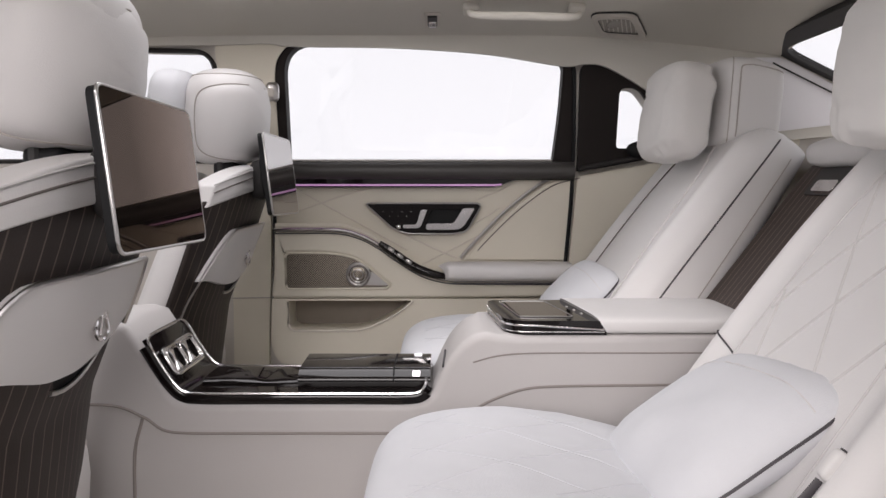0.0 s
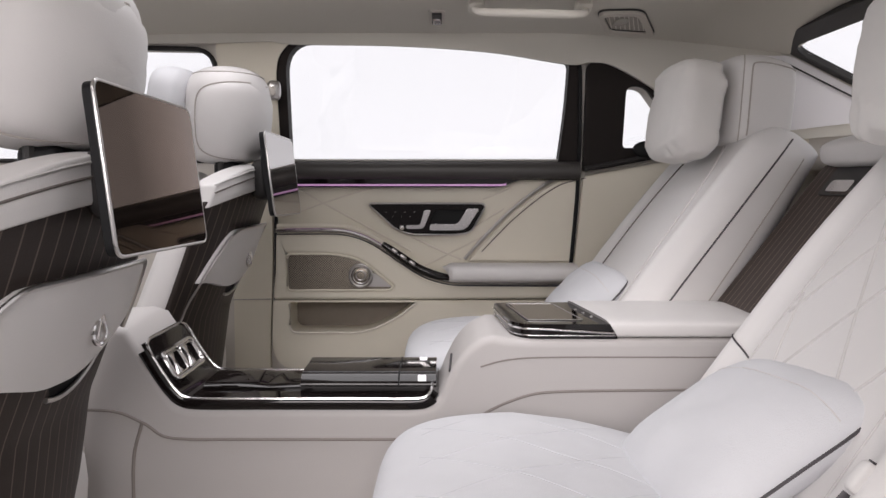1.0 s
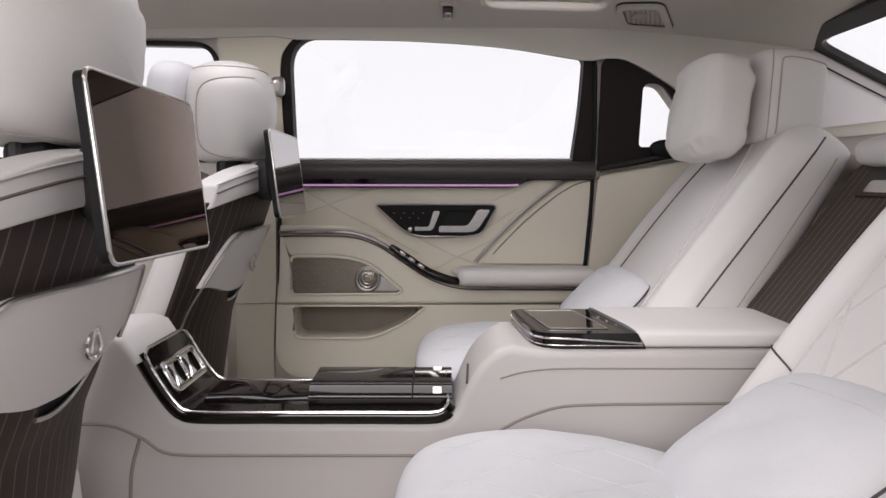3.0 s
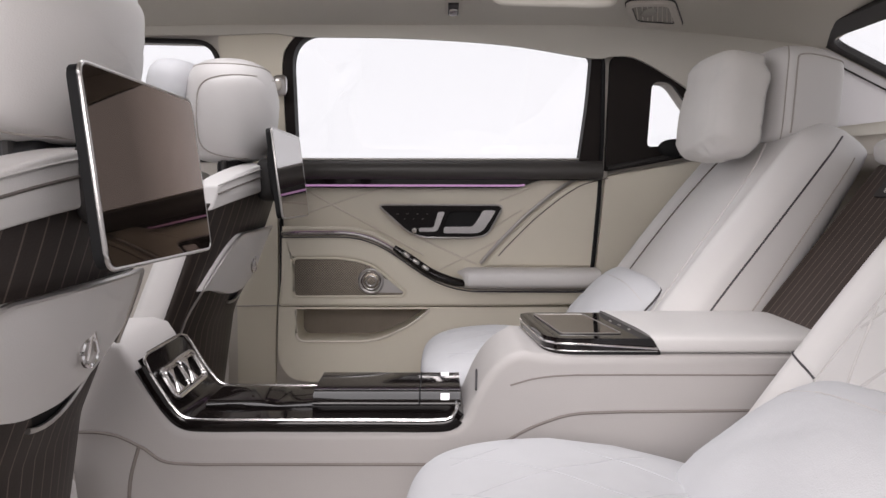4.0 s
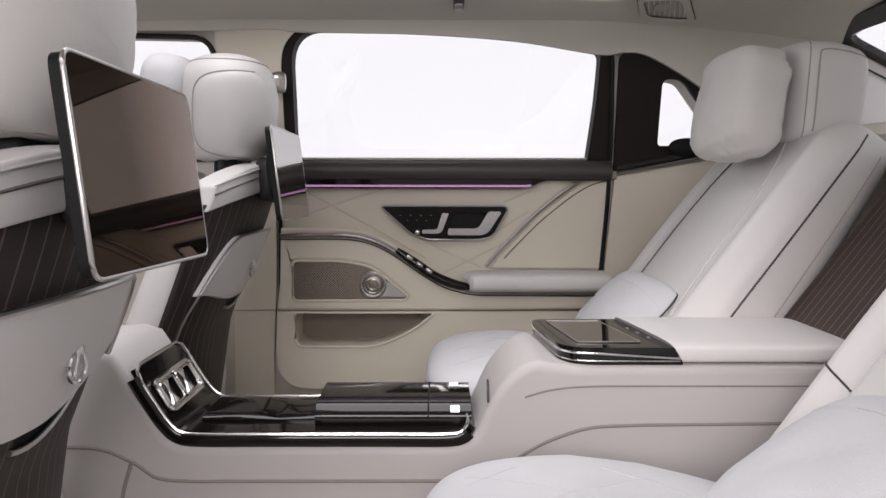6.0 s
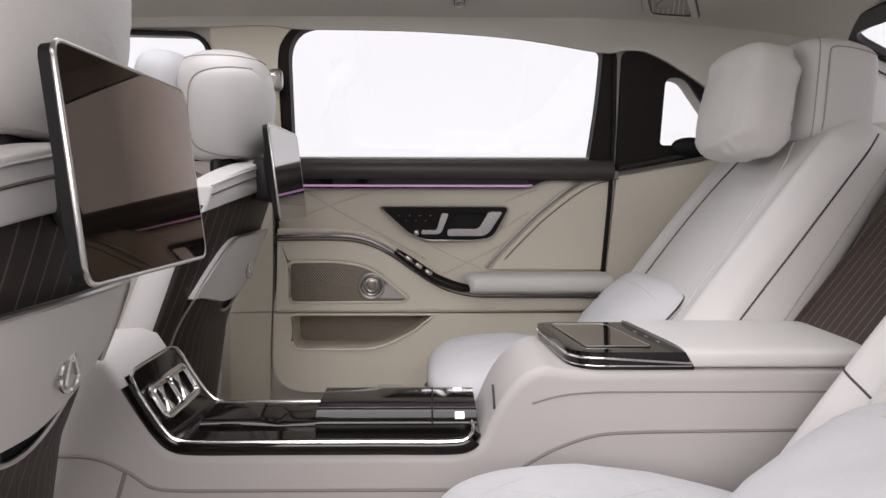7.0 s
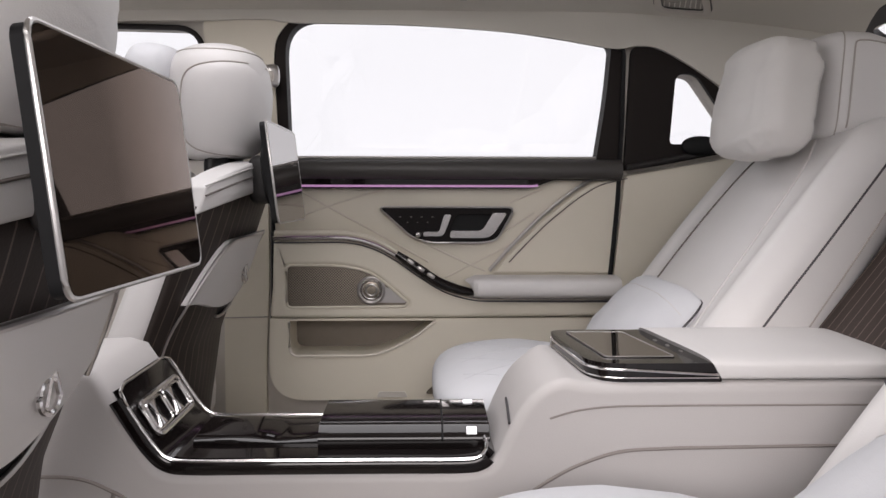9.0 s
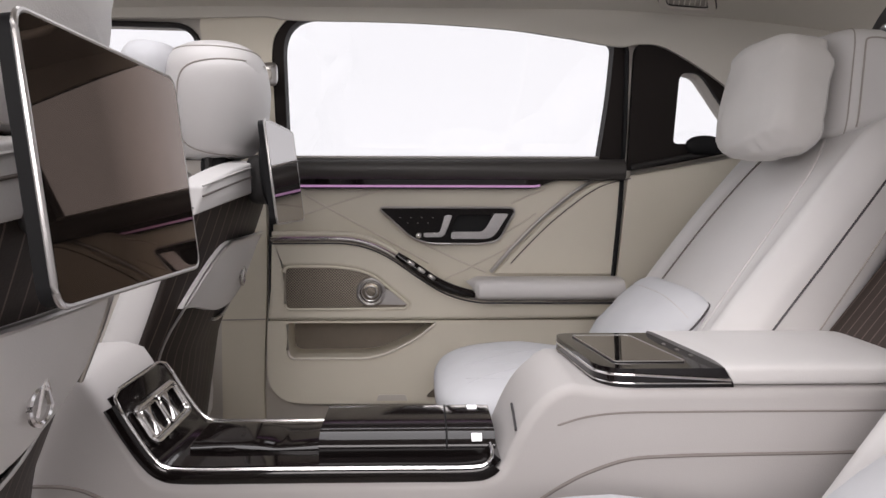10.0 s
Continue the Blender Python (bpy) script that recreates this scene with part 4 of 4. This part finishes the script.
def head_restraint(y, dx):
    h = thing("head_restraint", "white leather head restraint with soft pillow", "headrest", (0.68 + dx, y, 0.78), "rear headrests")
    F = blob((0.631 + dx, y, 0.864), (0.064, 0.132, 0.094), 0.34, 0.34, (0, 3, 0), lambda p: Vector((p.x + 0.5 * p.y * p.y + 0.02 * p.z * (p.x > 0), p.y, p.z - 0.25 * max(0.0, p.x) * (p.z > 0))))
    part("cushion", skin(F, 28, 44), WHITE, h)
    part("seam", tube([F(0.06 + 0.88 * i / 40, -2.15) for i in range(41)], 0.0012, 6), SEAM, h)
    inset = smooth_2([(0.34, -1.80), (0.45, -1.80), (0.56, -1.80), (0.62, -1.77), (0.645, -1.68), (0.655, -1.5), (0.66, -1.2), (0.66, -0.6)])
    part("panel_seam", tube([F(k, q) for k, q in inset], 0.0016, 6), SEAM, h)

    def puff(p):
        k = Vector((3, 0, dx * 50))
        w = noise.noise(p * 14 + k) * 0.008 + abs(noise.noise(p * 26 + k)) * 0.009 + noise.noise(p * 55) * 0.002
        w += 0.0045 * max(0.0, math.sin(p.z * 75 + 5 * noise.noise(p * 12))) * math.exp(-((p.x - 0.030) / 0.016) ** 2)
        return Vector((p.x + 0.7 * p.y * p.y + w, p.y, p.z + 0.7 * w))
    F = blob((0.499 + dx, y, 0.846), (0.047, 0.136, 0.105), 0.5, 0.50, (0, 7, 0), puff)
    part("pillow", skin(F, 44, 64), HEAD_CLOTH, h, "soft white head pillow", sharp=80)
    part("pillow_seam", tube([F(0.05 + 0.90 * i / 44, -1.05) for i in range(45)], 0.0020, 6), PALE_SEAM, h)
    for dy in (-0.07, 0.07):
        part("post", tube([(0.70 + dx, y + dy, 0.70), (0.685 + dx, y + dy, 0.80)], 0.007, 10), CHROME, h)
    return h


rear_seat()
FAR = 2 * MID - RY - 0.02
NEAR, RY, BACK = RY, FAR, -0.008
rear_seat(False)
RY = NEAR
head_restraint(FAR - 0.01, 0.0)
head_restraint(RY + 0.02, 0.065)
pillow("lumbar_cushion", (0.336, 0.895, 0.396), 0.30, 0.27, 0.095, 58, "plump white cushion with dark piping on the rear seat", tilt=-10, roll=-3)
pillow("lumbar_cushion", (0.303, 1.70, 0.424), 0.36, 0.225, 0.10, 44, "white cushion with dark piping against the far backrest", top=True)

# ---- fold-down centre backrest in pinstriped wood ----
c = thing("seat_divider", "dark pinstriped wood divider with chrome catch between the rear seats", "seat divider", (0.6, MID, 0.4))
def centre(a, b, k):
    p = Vector((0.50, MID + a, 0.455)) + Vector((0.60, 0, 0.80)) * b
    return p + Vector((0.80, 0, -0.60)) * k
part("panel", plate(rounded([(-0.14, -0.1), (0.14, -0.1), (0.14, 0.345), (-0.14, 0.345)], 0.012), [], centre, 0.05), SLATS, c, bevel=0.005)
part("cap", skin(blob((0.765, MID, 0.760), (0.085, 0.15, 0.030), 0.4, 0.6, (0, -8, 0)), 16, 32), WHITE, c, "white leather cap over the catch")
part("catch_housing", plate(rounded([(-0.075, 0.275), (0.075, 0.275), (0.075, 0.335), (-0.075, 0.335)], 0.006), [], lambda a, b, k: centre(a, b, k - 0.004), 0.01), PLASTIC, c, bevel=0.002)
part("catch", plate(rounded([(-0.036, 0.276), (0.036, 0.276), (0.036, 0.300), (-0.036, 0.300)], 0.008), [], lambda a, b, k: centre(a, b, k - 0.014), 0.012), CHROME, c, "chrome release catch", bevel=0.003)
part("catch_bar", plate(rounded([(-0.045, 0.338), (0.045, 0.338), (0.045, 0.352), (-0.045, 0.352)], 0.004), [], lambda a, b, k: centre(a, b, k - 0.012), 0.012), CHROME, c, bevel=0.002)
part("backing", box((0.04, 0.40, 0.60), (0.66, MID, 0.42), (0, 37, 0)), DARK, c)

# ---- centre console ----
Y0, Y1 = 1.203, 1.397
con = thing("centre_console", "white leather rear centre console with gloss black tray", "centre console", (-0.05, MID, 0.02))
SIDE = [(-0.70, 0.03), (0.62, 0.03), (0.62, 0.446), (0.12, 0.446), (0.090, 0.4485), (0.070, 0.452), (0.050, 0.447), (0.030, 0.433), (0.012, 0.411), (-0.004, 0.380), (-0.016, 0.352), (-0.03, 0.338), (-0.06, 0.332),
        (-0.415, 0.332), (-0.440, 0.337), (-0.455, 0.350), (-0.506, 0.440), (-0.520, 0.462), (-0.545, 0.470), (-0.70, 0.462)]


def soft_prism(profile, y0, y1, r, n=6):
    """A profile in (x, z) drawn out along y, its long edges rounded by r."""
    pts = [Vector(p) for p in profile]
    k = len(pts)
    nor = []
    for i, p in enumerate(pts):
        d = (pts[(i + 1) % k] - pts[i]).normalized() + (pts[i] - pts[i - 1]).normalized()
        d.normalize()
        nor.append(Vector((-d.y, d.x)))
    bm = bmesh.new()
    rings = []
    steps = [(y0 + r * (1 - math.cos(q)), r * (1 - math.sin(q))) for q in (math.pi / 2 * i / n for i in range(n + 1))]
    steps += [(y0 + y1 - y, d) for y, d in reversed(steps)]
    for y, d in steps:
        rings.append([bm.verts.new((p.x + m.x * d, y, p.y + m.y * d)) for p, m in zip(pts, nor)])
    for a, b in zip(rings, rings[1:]):
        for j in range(k):
            bm.faces.new((a[j], a[(j + 1) % k], b[(j + 1) % k], b[j]))
    for g in (rings[0], rings[-1]):
        bmesh.ops.triangle_fill(bm, use_beauty=True, edges=[bm.edges.get((g[i - 1], g[i])) for i in range(k)])
    return bm


def bend(pts, n=3):
    return [(p.x, p.y) for p in smooth_line([(*p, 0) for p in pts], n)]


part("console_body", soft_prism(SIDE[:3] + bend(SIDE[3:13]) + bend(SIDE[13:16]) + SIDE[16:], Y0, Y1, 0.014), GREIGE, con, sharp=50)


# tray: bent gloss sheet with chrome rim
def bent(y0, y1, a0, a1, c0, c1, n=26, path=None):
    path = path or TRAY_PATH
    bm = bmesh.new()
    rings = []
    for i in range(n + 1):
        p, nrm = along(path, a0 + (a1 - a0) * i / n)
        rings.append([bm.verts.new((p.x + nrm.x * c, y, p.y + nrm.y * c)) for y, c in ((y0, c0), (y1, c0), (y1, c1), (y0, c1))])
    for a, b in zip(rings, rings[1:]):
        for j in range(4):
            bm.faces.new((a[j], a[(j + 1) % 4], b[(j + 1) % 4], b[j]))
    bm.faces.new(rings[0])
    bm.faces.new(rings[-1])
    return bm


TRAY_PATH = [(p.x, p.y) for p in smooth_line([(-0.503, 0.438, 0), (-0.491, 0.417, 0), (-0.474, 0.388, 0), (-0.455, 0.360, 0), (-0.436, 0.343, 0), (-0.405, 0.338, 0), (-0.30, 0.338, 0), (-0.15, 0.338, 0), (-0.06, 0.338, 0), (-0.034, 0.343, 0), (-0.021, 0.356, 0)], 8)]


def along(path, t):
    i = min(int(t * (len(path) - 1)), len(path) - 2)
    f = t * (len(path) - 1) - i
    a, b = Vector(path[i]), Vector(path[i + 1])
    d = (b - a).normalized()
    return a + (b - a) * f, Vector((-d.y, d.x))


def rim_at(y, lift, a0=0.0, a1=1.0, n=60):
    out = []
    for i in range(n + 1):
        p, nrm = along(TRAY_PATH, a0 + (a1 - a0) * i / n)
        out.append((p.x + nrm.x * lift, y, p.y + nrm.y * lift))
    return out


t = part("tray", bent(Y0 + 0.014, Y1 - 0.014, 0.012, 1.0, -0.004, 0.008, 60), BLACK, con, "gloss black tray")
near_rim, far_rim = rim_at(Y0 + 0.003, 0.010, 0.10, 0.95), rim_at(Y1 - 0.003, 0.010, 0.10, 0.95)
foot, head = rim_at(0, 0.010, 0.0, 0.03, 1), rim_at(0, 0.010, 0.985, 1.0, 1)
corner = lambda p, y: (p[0], y, p[2])
loop = near_rim + [corner(head[0], Y0 + 0.006), corner(head[1], Y0 + 0.022), corner(head[1], Y1 - 0.022), corner(head[0], Y1 - 0.006)] + far_rim[::-1]
loop += [corner(foot[1], Y1 - 0.008), corner(foot[0], Y1 - 0.026), corner(foot[0], Y0 + 0.026), corner(foot[1], Y0 + 0.008)]
part("tray_rim", tube(loop, 0.0024, 8, True), CHROME, con, "bright chrome tray rim")
part("rim_shadow", tube(rim_at(Y0 + 0.001, 0.001, 0.06, 0.955), 0.0085, 10, flat=0.3, up=(0, 1, 0)), BLACK, con, "gloss black band under the rim")
part("mat", bent(Y0 + 0.016, Y0 + 0.05, 0.42, 0.93, 0.008, 0.0095, 30), BLACK, t)
# raised lid with roll cover
LID = rounded([(Y0 + 0.046, 0.342), (Y0 + 0.043, 0.361), (Y0 + 0.058, 0.377), (Y0 + 0.168, 0.379), (Y0 + 0.180, 0.364), (Y0 + 0.180, 0.342)], [0.002, 0.006, 0.010, 0.010, 0.006, 0.002], 6)
lid = part("lid", plate(LID, [], lambda a, b, c: Vector((-0.25 + c, a, b)), 0.228), BLACK, t, "gloss black rounded cup-holder lid", bevel=0.003, sharp=25)
part("lid_front", skin(lambda s, q: Vector((-0.42 + 0.168 * s, Y0 + 0.118 + 0.054 * se(math.cos(q), 0.5), 0.347 + (0.010 + 0.018 * s ** 2) * (0.35 + 0.65 * abs(math.sin(math.pi * min(1, s + 0.35)))) * se(math.sin(q), 0.6))), 24, 28), BLACK, t)
part("lid_gap", tube([(-0.085, p[0], p[1] + 0.0002) for p in LID[8:-8]], 0.0013, 6), RUBBER, lid)
for y, z in ((Y0 + 0.050, 0.3700), (Y0 + 0.150, 0.3790)):
    part("switch_light", box((0.013, 0.010, 0.003), (-0.046, y, z), (47 if y < 1.3 else 1, 0, 0)), LAMP_WHITE, lid)
# twin air vents on the ramp
def ramp(a, b, c):
    """a up the slope, b across, c off the face."""
    return Vector((-0.478 - 0.50 * a + 0.866 * c * 1.0, b, 0.398 + 0.866 * a + 0.50 * c))
VO = rounded([(-0.036, Y0 + 0.028), (0.014, Y0 + 0.028), (0.014, Y1 - 0.028), (-0.036, Y1 - 0.028)], 0.012, 6)
ym = (Y0 + Y1) / 2 - 0.003
V1 = rounded([(-0.030, Y0 + 0.036), (0.008, Y0 + 0.036), (0.008, ym - 0.004), (-0.030, ym - 0.004)], 0.008, 5)
V2 = rounded([(-0.030, ym + 0.004), (0.008, ym + 0.004), (0.008, Y1 - 0.036), (-0.030, Y1 - 0.036)], 0.008, 5)
vent = part("vent_frame", tube([ramp(p[0], p[1], 0.011) for p in VO], 0.0042, 8, True), CHROME, con, "chrome frame of twin air vents")
part("vent_plate", plate(VO, [V1, V2], lambda a, b, c: ramp(a, b, 0.005 + c), 0.006), BLACK, vent, bevel=0.002)
for V in (V1, V2):
    part("vent_well", plate(V, [], lambda a, b, c: ramp(a, b, 0.003 + c), 0.002), RUBBER, vent)
    part("vent_rim", tube([ramp(p[0], p[1], 0.0115) for p in V], 0.0020, 6, True), CHROME, vent)
    yc = sum(p[1] for p in V) / len(V)
    part("vent_vane", skin(lambda s, q: ramp(-0.029 + 0.036 * s, yc + (0.003 + 0.013 * abs(2 * s - 1) ** 1.4) * math.cos(q), 0.007 + (0.002 + 0.003 * abs(2 * s - 1)) * math.sin(q)), 16, 14), CHROME, vent)
# stitched seams on the side
part("side_seam", tube(line3([(-0.70, 0.325), (-0.56, 0.330), (-0.50, 0.310), (-0.465, 0.287), (-0.42, 0.282), (-0.36, 0.282), (-0.28, 0.282), (-0.15, 0.282), (0.04, 0.282)], Y0 - 0.0005), 0.0026, 6), SIDE_SEAM, con)
part("side_seam", tube(line3([(-0.50, 0.308), (-0.515, 0.25), (-0.518, 0.16), (-0.518, 0.03)], Y0 - 0.0005), 0.0030, 6), SIDE_SEAM, con)
part("side_seam", tube(line3([(0.03, 0.308), (0.055, 0.324), (0.09, 0.342), (0.14, 0.358), (0.20, 0.362), (0.26, 0.3630), (0.35, 0.364), (0.45, 0.365), (0.60, 0.366)], Y0 - 0.0005), 0.0024, 6), SIDE_SEAM, con)
part("side_seam", tube(line3([(0.050, 0.402), (0.085, 0.412), (0.13, 0.417), (0.20, 0.418), (0.30, 0.418), (0.45, 0.418), (0.60, 0.418)], Y0 - 0.0003), 0.0014, 6), SIDE_SEAM, con)
part("bridge_seam", tube(smooth_line([(0.000, Y0 + 0.012, 0.392), (0.002, Y0 + 0.05, 0.398), (0.004, Y0 + 0.09, 0.402)], 5), 0.0018, 6), PIPING, con)

# armrest pad with touch panel, on a wider foot
ar = con
part("armrest_foot", soft_prism([(0.04, 0.03), (0.61, 0.03), (0.61, 0.4455), (0.12, 0.4455), (0.090, 0.448), (0.068, 0.4485), (0.052, 0.440), (0.04, 0.425)], 1.30, 1.432, 0.014), GREIGE, con, sharp=50)
AY0, AY1 = 1.210, 1.437
def pad_face(s, q):
    """The armrest cushion; its front end runs slantwise along the touch panel."""
    yn, zn = se(math.cos(q), 0.35), se(math.sin(q), 0.5)
    x0 = 0.250 - 0.016 * yn - 0.010 * zn
    return Vector((x0 + (0.555 - x0) * s, (AY0 + AY1) / 2 + (AY1 - AY0) / 2 * yn, 0.4605 + 0.0165 * zn * (1 - 0.3 * max(0, s - 0.8) / 0.2)))


part("pad", skin(pad_face, 30, 56), WHITE, ar, "padded white armrest cover")
TP = rounded([(0.082, AY1 - 0.006), (0.240, AY1 - 0.006), (0.274, AY0 + 0.003), (0.104, AY0 + 0.003)], [0.032, 0.004, 0.004, 0.045], 9)
part("touch_panel", plate(TP, [], lambda a, b, c: Vector((a, b, 0.4435 + c)), 0.0265), BLACK, ar, "gloss black touch panel housing", bevel=0.007, seg=4)
for z, r in ((0.4622, 0.0020), (0.4515, 0.0011)):
    edge_line = [p for p in TP[30:]] + [p for p in TP[:10]]
    edge_line = [(0.268, AY0 + 0.002)] + edge_line
    part("panel_strip", tube([(p[0], p[1] - 0.001, z - 0.007 * max(0, min(1, (p[0] - 0.19) / 0.05)) * (z > 0.46)) for p in edge_line], r, 8), CHROME, ar, "chrome strip round the panel")
TS = rounded([(0.108, AY1 - 0.03), (0.194, AY1 - 0.03), (0.222, AY0 + 0.035), (0.130, AY0 + 0.035)], 0.006, 5)
part("touch_screen", plate(TS, [], lambda a, b, c: Vector((a, b, 0.4685 + c)), 0.003), SCREEN, ar, "glossy touch screen")
part("touch_rim", tube([(p[0], p[1], 0.4712) for p in TS], 0.0012, 6, True), ALU, ar)
for i in range(3):
    part("touch_button", box((0.004, 0.008, 0.002), (0.228 + 0.007 * i, AY0 + 0.14 - 0.035 * i, 0.4702)), ALU, ar)

# seat belt buckle at the near rear seat's outer flank
b = thing("belt_buckle", "white seat belt buckle on a dark strap beside the cushion", "belt buckle", (0.34, 0.705, 0.358))
part("strap", tube(smooth_line([(0.318, 0.710, 0.350), (0.348, 0.704, 0.380), (0.370, 0.702, 0.408)], 6), 0.006, 8, flat=0.4, up=(0, 1, 0)), PIPING, b)
part("buckle_body", skin(blob((0.381, 0.700, 0.424), (0.009, 0.008, 0.017), 0.6, 0.5, (0, 36, 0)), 14, 20), WHITE, b)
part("release_button", box((0.006, 0.008, 0.003), (0.3915, 0.700, 0.438), (0, 36, 0)), PIPING, b)
